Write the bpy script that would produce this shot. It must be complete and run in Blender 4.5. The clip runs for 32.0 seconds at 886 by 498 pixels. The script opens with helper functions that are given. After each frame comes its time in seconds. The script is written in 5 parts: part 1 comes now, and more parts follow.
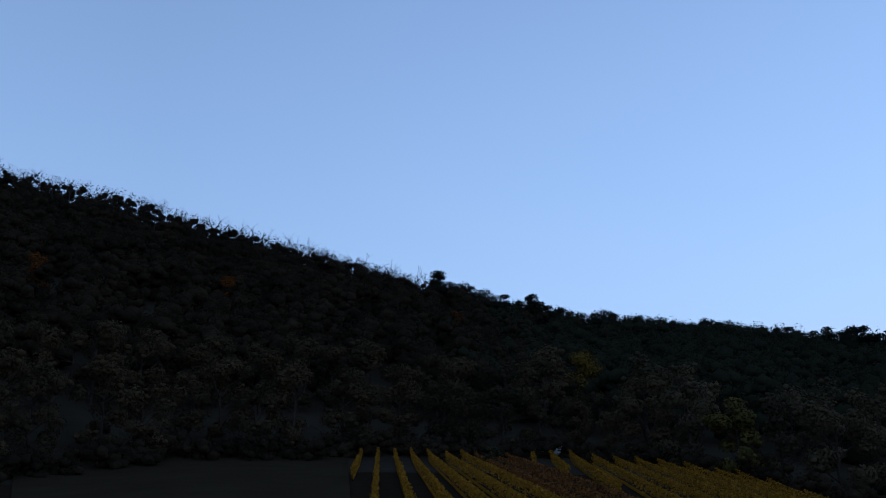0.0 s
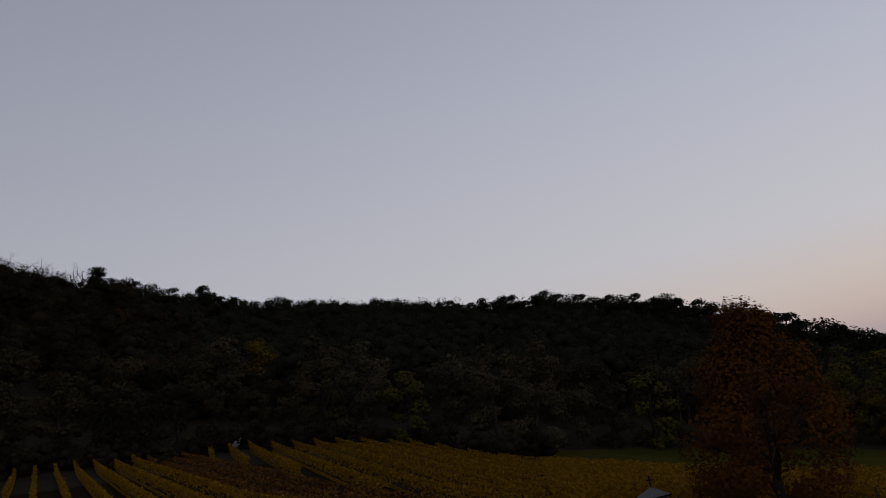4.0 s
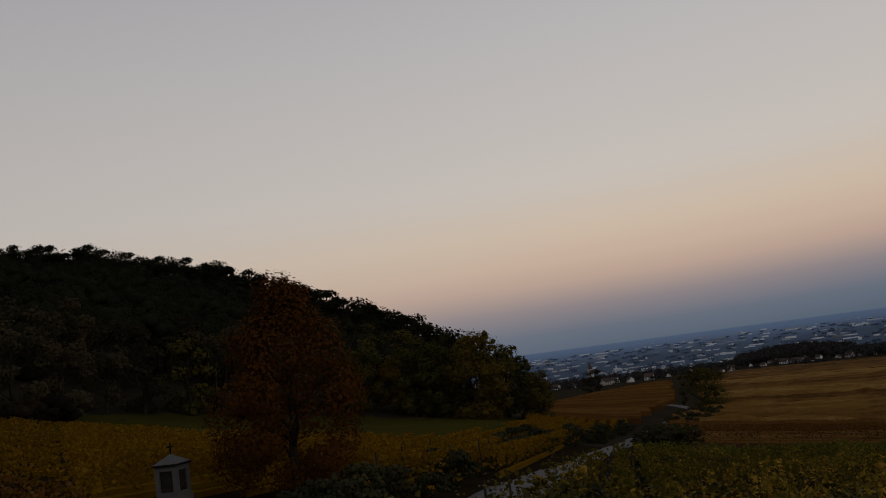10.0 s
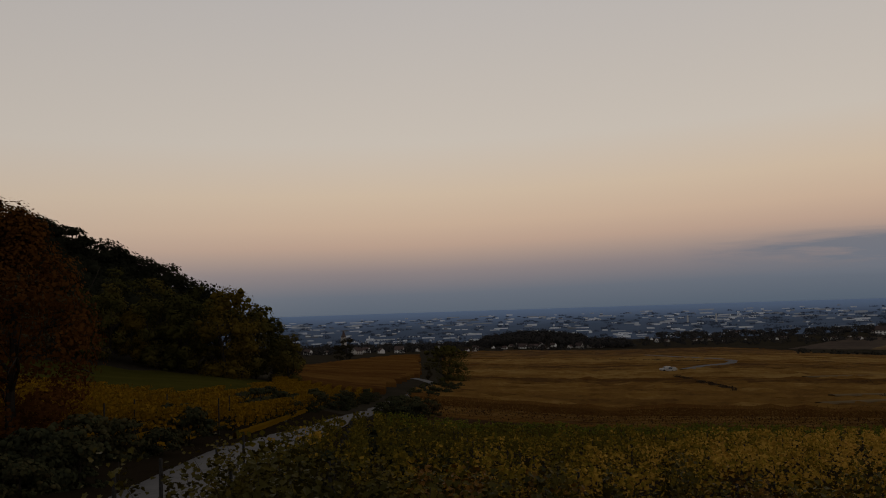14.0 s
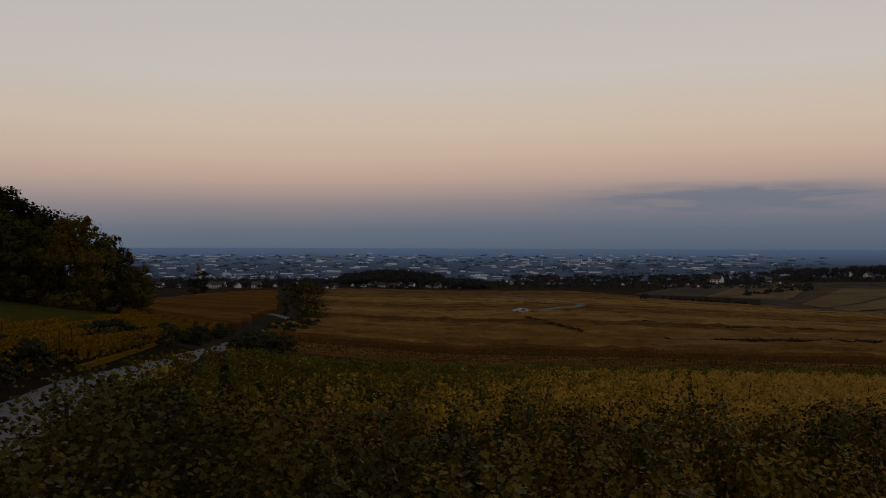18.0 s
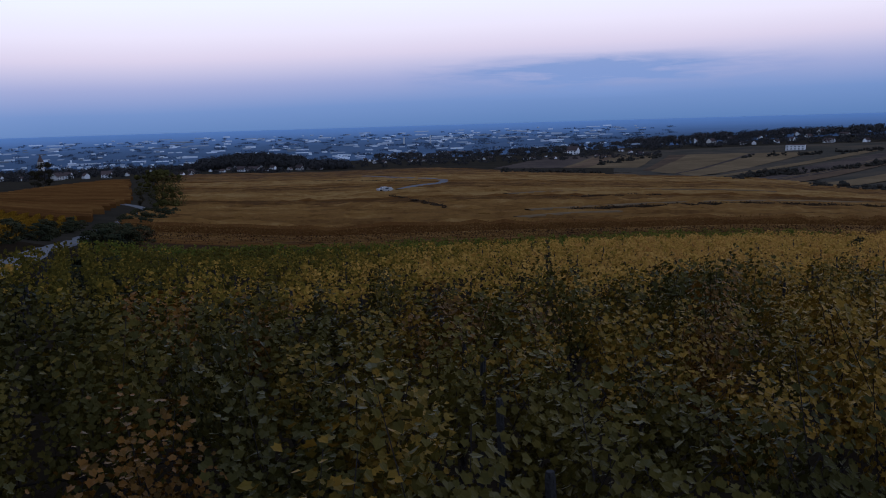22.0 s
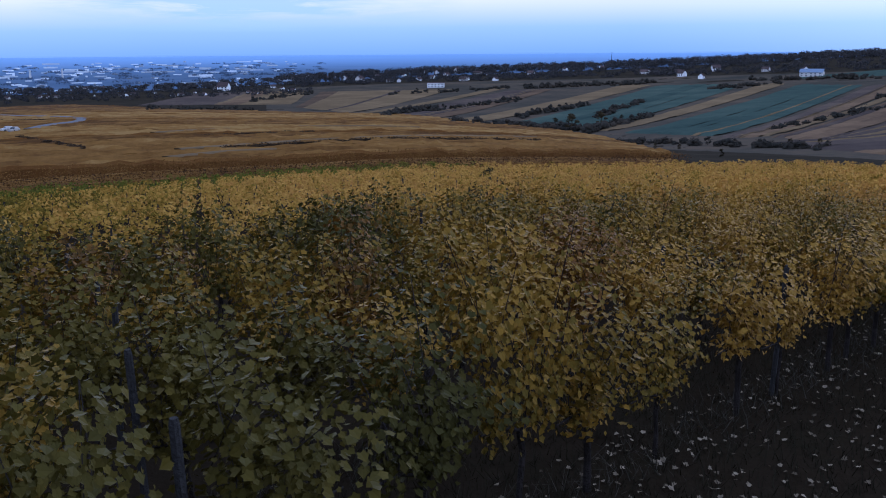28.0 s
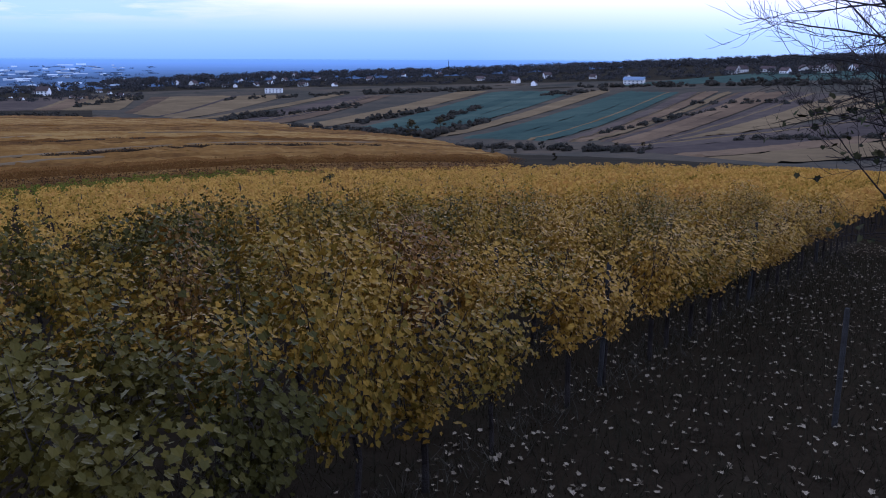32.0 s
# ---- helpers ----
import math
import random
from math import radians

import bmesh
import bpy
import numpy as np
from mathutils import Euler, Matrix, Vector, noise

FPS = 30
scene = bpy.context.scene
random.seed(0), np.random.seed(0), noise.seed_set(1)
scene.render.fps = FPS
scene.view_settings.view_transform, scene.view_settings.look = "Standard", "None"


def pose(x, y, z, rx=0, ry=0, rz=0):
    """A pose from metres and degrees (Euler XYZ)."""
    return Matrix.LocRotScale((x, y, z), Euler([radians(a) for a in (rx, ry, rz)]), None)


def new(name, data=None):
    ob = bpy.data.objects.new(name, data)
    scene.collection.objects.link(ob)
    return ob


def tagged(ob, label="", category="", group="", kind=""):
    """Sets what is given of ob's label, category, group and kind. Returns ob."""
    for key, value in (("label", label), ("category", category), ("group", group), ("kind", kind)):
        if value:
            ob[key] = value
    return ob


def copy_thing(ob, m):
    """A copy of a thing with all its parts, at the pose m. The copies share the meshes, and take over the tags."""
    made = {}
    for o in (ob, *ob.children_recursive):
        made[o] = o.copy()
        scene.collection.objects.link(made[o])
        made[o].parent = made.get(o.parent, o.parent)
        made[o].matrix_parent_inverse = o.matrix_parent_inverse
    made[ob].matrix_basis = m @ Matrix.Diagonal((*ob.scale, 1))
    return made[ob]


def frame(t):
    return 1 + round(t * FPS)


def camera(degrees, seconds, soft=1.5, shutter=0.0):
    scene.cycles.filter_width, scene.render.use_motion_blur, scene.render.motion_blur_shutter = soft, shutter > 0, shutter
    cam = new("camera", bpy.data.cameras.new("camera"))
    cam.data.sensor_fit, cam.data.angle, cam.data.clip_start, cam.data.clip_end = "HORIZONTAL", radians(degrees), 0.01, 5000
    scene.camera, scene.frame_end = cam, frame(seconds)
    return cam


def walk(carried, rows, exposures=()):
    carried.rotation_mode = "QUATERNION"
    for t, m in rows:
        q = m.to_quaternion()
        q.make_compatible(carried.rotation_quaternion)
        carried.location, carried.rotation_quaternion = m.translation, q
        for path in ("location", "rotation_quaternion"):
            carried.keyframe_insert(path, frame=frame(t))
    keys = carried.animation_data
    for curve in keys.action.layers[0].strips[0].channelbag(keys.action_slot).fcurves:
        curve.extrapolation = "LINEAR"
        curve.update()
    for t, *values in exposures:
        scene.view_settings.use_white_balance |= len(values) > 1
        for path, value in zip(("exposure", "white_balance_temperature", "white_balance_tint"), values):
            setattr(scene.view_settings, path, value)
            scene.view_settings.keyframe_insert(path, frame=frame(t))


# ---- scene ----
cam = camera(54.66, 32.0, soft=1.0, shutter=0.0)
# seconds, x, y, pitch, roll, yaw: a turn on the spot, the camera at arm's length
PATH = [
    (0.0, -0.591, 0.704, 16.70, 0.61, 0.00),
    (0.5, -0.551, 0.703, 16.59, 0.45, -3.85),
    (1.0, -0.513, 0.699, 16.66, 0.41, -7.50),
    (1.5, -0.488, 0.695, 16.18, 0.40, -9.88),
    (2.0, -0.467, 0.691, 15.11, 0.71, -11.93),
    (2.5, -0.438, 0.685, 14.81, 0.98, -14.71),
    (4.5, -0.369, 0.662, 14.49, 11.22, -21.74),
    (5.0, -0.330, 0.644, 15.12, 10.05, -25.82),
    (5.5, -0.295, 0.626, 13.95, 8.87, -29.53),
    (6.0, -0.274, 0.614, 13.36, 8.83, -31.85),
    (6.5, -0.248, 0.596, 12.86, 9.05, -34.87),
    (7.0, -0.222, 0.577, 11.56, 9.31, -37.94),
    (7.5, -0.207, 0.565, 10.88, 9.28, -39.79),
    (8.0, -0.183, 0.544, 10.13, 9.20, -42.84),
    (8.5, -0.165, 0.527, 8.98, 8.72, -45.18),
    (9.0, -0.155, 0.517, 8.39, 8.89, -46.55),
    (9.5, -0.145, 0.505, 7.79, 8.36, -48.05),
    (10.0, -0.129, 0.488, 7.48, 7.53, -50.28),
    (10.5, -0.117, 0.472, 7.01, 7.42, -52.24),
    (11.0, -0.095, 0.442, 6.24, 6.90, -55.73),
    (11.5, -0.075, 0.411, 5.54, 5.35, -59.26),
    (12.0, -0.057, 0.379, 4.68, 3.97, -62.77),
    (12.5, -0.048, 0.359, 3.87, 2.30, -64.85),
    (13.0, -0.043, 0.349, 2.88, 1.47, -65.87),
    (13.5, -0.042, 0.348, 3.58, 1.73, -66.07),
    (15.5, -0.032, 0.321, 3.41, 1.61, -68.78),
    (16.0, -0.025, 0.304, 2.85, 1.10, -70.50),
    (16.5, -0.020, 0.289, 2.22, 0.18, -72.03),
    (17.0, -0.016, 0.275, 1.18, -0.09, -73.44),
    (17.5, -0.012, 0.263, 0.19, -0.20, -74.61),
    (18.0, -0.010, 0.253, -0.33, -0.17, -75.68),
    (18.5, -0.007, 0.241, -1.35, 0.16, -76.80),
    (19.0, -0.005, 0.233, -2.53, -0.12, -77.62),
    (19.5, -0.004, 0.229, -3.91, 0.10, -78.03),
    (20.0, -0.002, 0.217, -5.29, 0.67, -79.20),
    (20.5, 0.002, 0.199, -6.31, 0.32, -80.89),
    (21.0, 0.004, 0.184, -6.90, 0.51, -82.32),
    (21.5, 0.005, 0.171, -7.43, 0.64, -83.61),
    (22.0, 0.007, 0.158, -8.52, 1.68, -84.88),
    (22.5, 0.008, 0.136, -9.46, 0.99, -86.92),
    (23.0, 0.009, 0.122, -10.12, 0.87, -88.33),
    (23.5, 0.009, 0.108, -10.60, 0.62, -89.67),
    (24.0, 0.009, 0.091, -11.05, 1.01, -91.27),
    (24.5, 0.008, 0.072, -11.78, 1.24, -93.09),
    (25.0, 0.006, 0.041, -11.78, 0.27, -96.06),
    (25.5, 0.003, 0.018, -11.73, -0.32, -98.24),
    (27.5, -0.013, -0.057, -13.04, 0.49, -105.63),
    (28.0, -0.019, -0.077, -13.09, 0.41, -107.53),
    (28.5, -0.025, -0.095, -12.65, 0.36, -109.43),
    (29.0, -0.028, -0.104, -12.70, 0.18, -110.34),
    (29.5, -0.033, -0.115, -12.48, 0.21, -111.47),
    (30.0, -0.039, -0.131, -12.65, 0.10, -113.13),
    (30.5, -0.042, -0.139, -13.12, -0.01, -113.90),
    (31.0, -0.047, -0.149, -13.29, -0.19, -114.94),
    (31.5, -0.055, -0.166, -12.79, -0.23, -116.72),
    (32.0, -0.061, -0.178, -12.73, -0.26, -118.02),
]
EXPOSURES = [
    (0.0, 0.3, 4400, 3), (1.0, 0.25, 4600, 4), (2.5, 0.2, 5200, 7), (4.5, -0.1, 6800, 15), (6.0, -0.1, 6900, 16), (8.0, -0.12, 7400, 11), (10.0, -0.14, 7650, 11),
    (13.0, -0.15, 8150, 11), (17.0, -0.22, 8150, 11), (19.0, 0.08, 6550, 13), (21.0, 0.5, 5350, 15),
    (23.0, 1.02, 4800, 14), (25.0, 1.46, 4700, 14), (28.0, 1.83, 4800, 17), (30.0, 1.92, 4750, 20), (32.0, 2.0, 4870, 20),
]
walk(cam, [(t, pose(x, y, 0.0, 90 + p, r, w)) for t, x, y, p, r, w in PATH], EXPOSURES)

# ---------------------------------------------------------------- sky and light
world = bpy.data.worlds.new("dusk_sky")
scene.world = world
world.use_nodes = True


def node(tree, kind, **values):
    n = tree.nodes.new(kind)
    for key, value in values.items():
        if key in n.inputs:
            n.inputs[key].default_value = value
    return n


def ramp(tree, stops):
    n = tree.nodes.new("ShaderNodeValToRGB")
    n.color_ramp.interpolation = "EASE" if len(stops) < 4 else "LINEAR"
    while len(n.color_ramp.elements) < len(stops):
        n.color_ramp.elements.new(0.5)
    for e, (p, c) in zip(n.color_ramp.elements, stops):
        e.position, e.color = p, (*c, 1) if len(c) == 3 else c
    return n


def maths(tree, op, a, b=None, c=None):
    n = tree.nodes.new("ShaderNodeMath")
    n.operation = op
    for k, v in enumerate((a, b, c)):
        if v is None:
            continue
        if isinstance(v, (int, float)):
            n.inputs[k].default_value = v
        else:
            tree.links.new(v, n.inputs[k])
    return n.outputs[0]


def mix(tree, fac, a, b, blend="MIX"):
    n = tree.nodes.new("ShaderNodeMix")
    n.data_type, n.blend_type = "RGBA", blend
    for socket, v in ((n.inputs[0], fac), (n.inputs[6], a), (n.inputs[7], b)):
        if isinstance(v, (int, float)):
            socket.default_value = v
        elif isinstance(v, tuple):
            socket.default_value = (*v, 1) if len(v) == 3 else v
        else:
            tree.links.new(v, socket)
    return n.outputs[2]


def build_sky():
    t = world.node_tree
    t.nodes.clear()
    co = node(t, "ShaderNodeTexCoord")
    sep = node(t, "ShaderNodeSeparateXYZ")
    t.links.new(co.outputs["Generated"], sep.inputs[0])
    # height above the horizon, from -0.1 to 1.0 of its sine; the earth's shadow sinks toward the north
    tilt = node(t, "ShaderNodeClamp", Max=0.009)
    t.links.new(maths(t, "MULTIPLY_ADD", sep.outputs[1], 0.022, 0.0), tilt.inputs[0])
    lifted = maths(t, "ADD", sep.outputs[2], tilt.outputs[0])
    high = maths(t, "MULTIPLY_ADD", lifted, 1 / 1.1, 0.1 / 1.1)
    up = maths(t, "MULTIPLY_ADD", sep.outputs[2], 1 / 1.1, 0.1 / 1.1)
    k = lambda sine: (sine + 0.1) / 1.1
    # opposite the sunset: shadow of the earth, pink belt, pale sky, deep blue overhead
    east = ramp(t, [
        (0.0, (0.04, 0.055, 0.09)), (k(-0.02), (0.06, 0.09, 0.15)), (k(-0.005), (0.084, 0.128, 0.203)), (k(0.024), (0.13, 0.17, 0.25)),
        (k(0.052), (0.26, 0.245, 0.295)), (k(0.082), (0.49, 0.385, 0.36)), (k(0.105), (0.57, 0.465, 0.415)), (k(0.14), (0.605, 0.535, 0.485)),
        (k(0.20), (0.57, 0.575, 0.605)), (k(0.36), (0.48, 0.51, 0.59)), (k(0.55), (0.37, 0.40, 0.49)), (k(0.70), (0.21, 0.235, 0.30)),
        (1.0, (0.14, 0.16, 0.21))])
    t.links.new(high, east.inputs[0])
    # toward and beside the sunset
    west = ramp(t, [
        (0.0, (0.20, 0.22, 0.25)), (k(0.0), (0.36, 0.37, 0.40)), (k(0.10), (0.42, 0.43, 0.465)),
        (k(0.25), (0.38, 0.40, 0.45)), (k(0.40), (0.31, 0.335, 0.395)), (k(0.56), (0.25, 0.27, 0.335)), (k(0.70), (0.19, 0.21, 0.275)), (1.0, (0.14, 0.16, 0.21))])
    t.links.new(up, west.inputs[0])
    side = maths(t, "MULTIPLY_ADD", sep.outputs[0], -0.85, 0.74)
    clamp = node(t, "ShaderNodeClamp")
    t.links.new(side, clamp.inputs[0])
    both = mix(t, clamp.outputs[0], east.outputs[0], west.outputs[0])
    # a low bank of thin cloud in the east
    stretch = node(t, "ShaderNodeMapping")
    stretch.inputs["Scale"].default_value = (5.0, 5.0, 46.0)
    t.links.new(co.outputs["Generated"], stretch.inputs[0])
    puff = node(t, "ShaderNodeTexNoise", Scale=1.7, Detail=6.0, Roughness=0.6, Distortion=0.4)
    t.links.new(stretch.outputs[0], puff.inputs[0])
    band = maths(t, "ABSOLUTE", maths(t, "SUBTRACT", sep.outputs[2], 0.046))
    band = maths(t, "SUBTRACT", 1.0, maths(t, "MULTIPLY", band, 38.0))
    south = maths(t, "ABSOLUTE", maths(t, "ADD", sep.outputs[1], 0.09))
    south = maths(t, "SUBTRACT", 1.0, maths(t, "MULTIPLY", south, 4.2))
    dens = maths(t, "MULTIPLY", maths(t, "MAXIMUM", band, 0.0), maths(t, "MAXIMUM", south, 0.0))
    dens = maths(t, "MULTIPLY", dens, maths(t, "MULTIPLY_ADD", puff.outputs[0], 10.0, -3.7))
    c2 = node(t, "ShaderNodeClamp")
    t.links.new(dens, c2.inputs[0])
    cloudy = mix(t, maths(t, "MULTIPLY", c2.outputs[0], 0.85), both, (0.15, 0.19, 0.275))
    bg = node(t, "ShaderNodeBackground", Strength=1.0)
    t.links.new(cloudy, bg.inputs[0])
    out = node(t, "ShaderNodeOutputWorld")
    t.links.new(bg.outputs[0], out.inputs[0])


build_sky()

# ---------------------------------------------------------------- materials


def material(name, colours, scale=1.0, rough=0.8, island=0.0, per_object=0.0, bump=0.0, bump_scale=None, spread=0.5, metal=0.0,
             detail=5.0, place="Object", gloss=0.0, lean=None, drift=0.0, thin=0.0, deep=0.05):
    """Colours along a ramp, driven by noise, by each piece's random number and by each object's."""
    m = bpy.data.materials.new(name)
    m.use_nodes = True
    t = m.node_tree
    b = t.nodes["Principled BSDF"]
    co = node(t, "ShaderNodeTexCoord")
    if place == "World":
        geo = node(t, "ShaderNodeNewGeometry")
        where = geo.outputs["Position"]
    else:
        where = co.outputs[place]
    n1 = node(t, "ShaderNodeTexNoise", Scale=scale, Detail=detail, Roughness=0.6)
    t.links.new(where, n1.inputs[0])
    n2 = node(t, "ShaderNodeTexNoise", Scale=scale * 9.3, Detail=3.0, Roughness=0.7)
    t.links.new(where, n2.inputs[0])
    v = maths(t, "MULTIPLY_ADD", maths(t, "SUBTRACT", n1.outputs[0], 0.5), spread * 2.4, 0.5)
    v = maths(t, "MULTIPLY_ADD", maths(t, "SUBTRACT", n2.outputs[0], 0.5), spread * 1.0, v)
    if island:
        g = node(t, "ShaderNodeNewGeometry")
        v = maths(t, "MULTIPLY_ADD", maths(t, "SUBTRACT", g.outputs["Random Per Island"], 0.5), island, v)
    if per_object:
        o = node(t, "ShaderNodeObjectInfo")
        v = maths(t, "MULTIPLY_ADD", maths(t, "SUBTRACT", o.outputs["Random"], 0.5), per_object, v)
    if drift:
        g = node(t, "ShaderNodeNewGeometry")
        n3 = node(t, "ShaderNodeTexNoise", Scale=0.11, Detail=2.0)
        t.links.new(g.outputs["Position"], n3.inputs[0])
        v = maths(t, "MULTIPLY_ADD", maths(t, "SUBTRACT", n3.outputs[0], 0.5), drift, v)
    if lean:
        # a slow change across the field: greener toward one side
        g = node(t, "ShaderNodeNewGeometry")
        sp = node(t, "ShaderNodeSeparateXYZ")
        t.links.new(g.outputs["Position"], sp.inputs[0])
        w = maths(t, "MINIMUM", maths(t, "MAXIMUM", maths(t, "MULTIPLY", sp.outputs[1], lean[0]), lean[1]), lean[2])
        v = maths(t, "ADD", v, w)
    k = len(colours)
    r = ramp(t, [(i / max(1, k - 1), c) for i, c in enumerate(colours)])
    r.color_ramp.interpolation = "LINEAR"
    t.links.new(v, r.inputs[0])
    t.links.new(r.outputs[0], b.inputs["Base Color"])
    b.inputs["Roughness"].default_value, b.inputs["Metallic"].default_value = rough, metal
    b.inputs["Specular IOR Level"].default_value = gloss
    if bump:
        n4 = node(t, "ShaderNodeTexNoise", Scale=bump_scale or scale * 6, Detail=4.0)
        t.links.new(where, n4.inputs[0])
        bp = node(t, "ShaderNodeBump", Strength=bump, Distance=deep)
        t.links.new(n4.outputs[0], bp.inputs["Height"])
        t.links.new(bp.outputs[0], b.inputs["Normal"])
    if thin:
        # leaves let part of the light through
        tr = node(t, "ShaderNodeBsdfTranslucent")
        t.links.new(r.outputs[0], tr.inputs[0])
        both = node(t, "ShaderNodeMixShader")
        both.inputs[0].default_value = thin
        t.links.new(b.outputs[0], both.inputs[1])
        t.links.new(tr.outputs[0], both.inputs[2])
        t.links.new(both.outputs[0], t.nodes["Material Output"].inputs[0])
    return m


def haze_painted_plain():
    """Fields and woods of the plain, with the haze toward the horizon painted into the base colour."""
    m = material("plain_with_painted_haze", [(0.068, 0.10, 0.15), (0.09, 0.127, 0.185), (0.12, 0.16, 0.23)], 0.004, 0.95, place="World")
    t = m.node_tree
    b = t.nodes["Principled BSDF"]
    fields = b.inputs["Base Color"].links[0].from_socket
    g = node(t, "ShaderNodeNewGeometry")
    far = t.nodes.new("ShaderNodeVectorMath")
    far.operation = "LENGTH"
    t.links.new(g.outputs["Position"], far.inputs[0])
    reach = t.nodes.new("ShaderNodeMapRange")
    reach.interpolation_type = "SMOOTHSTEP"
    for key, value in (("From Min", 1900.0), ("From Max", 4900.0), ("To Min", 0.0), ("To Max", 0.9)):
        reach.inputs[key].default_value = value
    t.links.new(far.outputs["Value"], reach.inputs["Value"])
    # distance haze, mixed into the base colour as a paler blue
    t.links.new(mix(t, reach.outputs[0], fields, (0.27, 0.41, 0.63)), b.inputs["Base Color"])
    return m


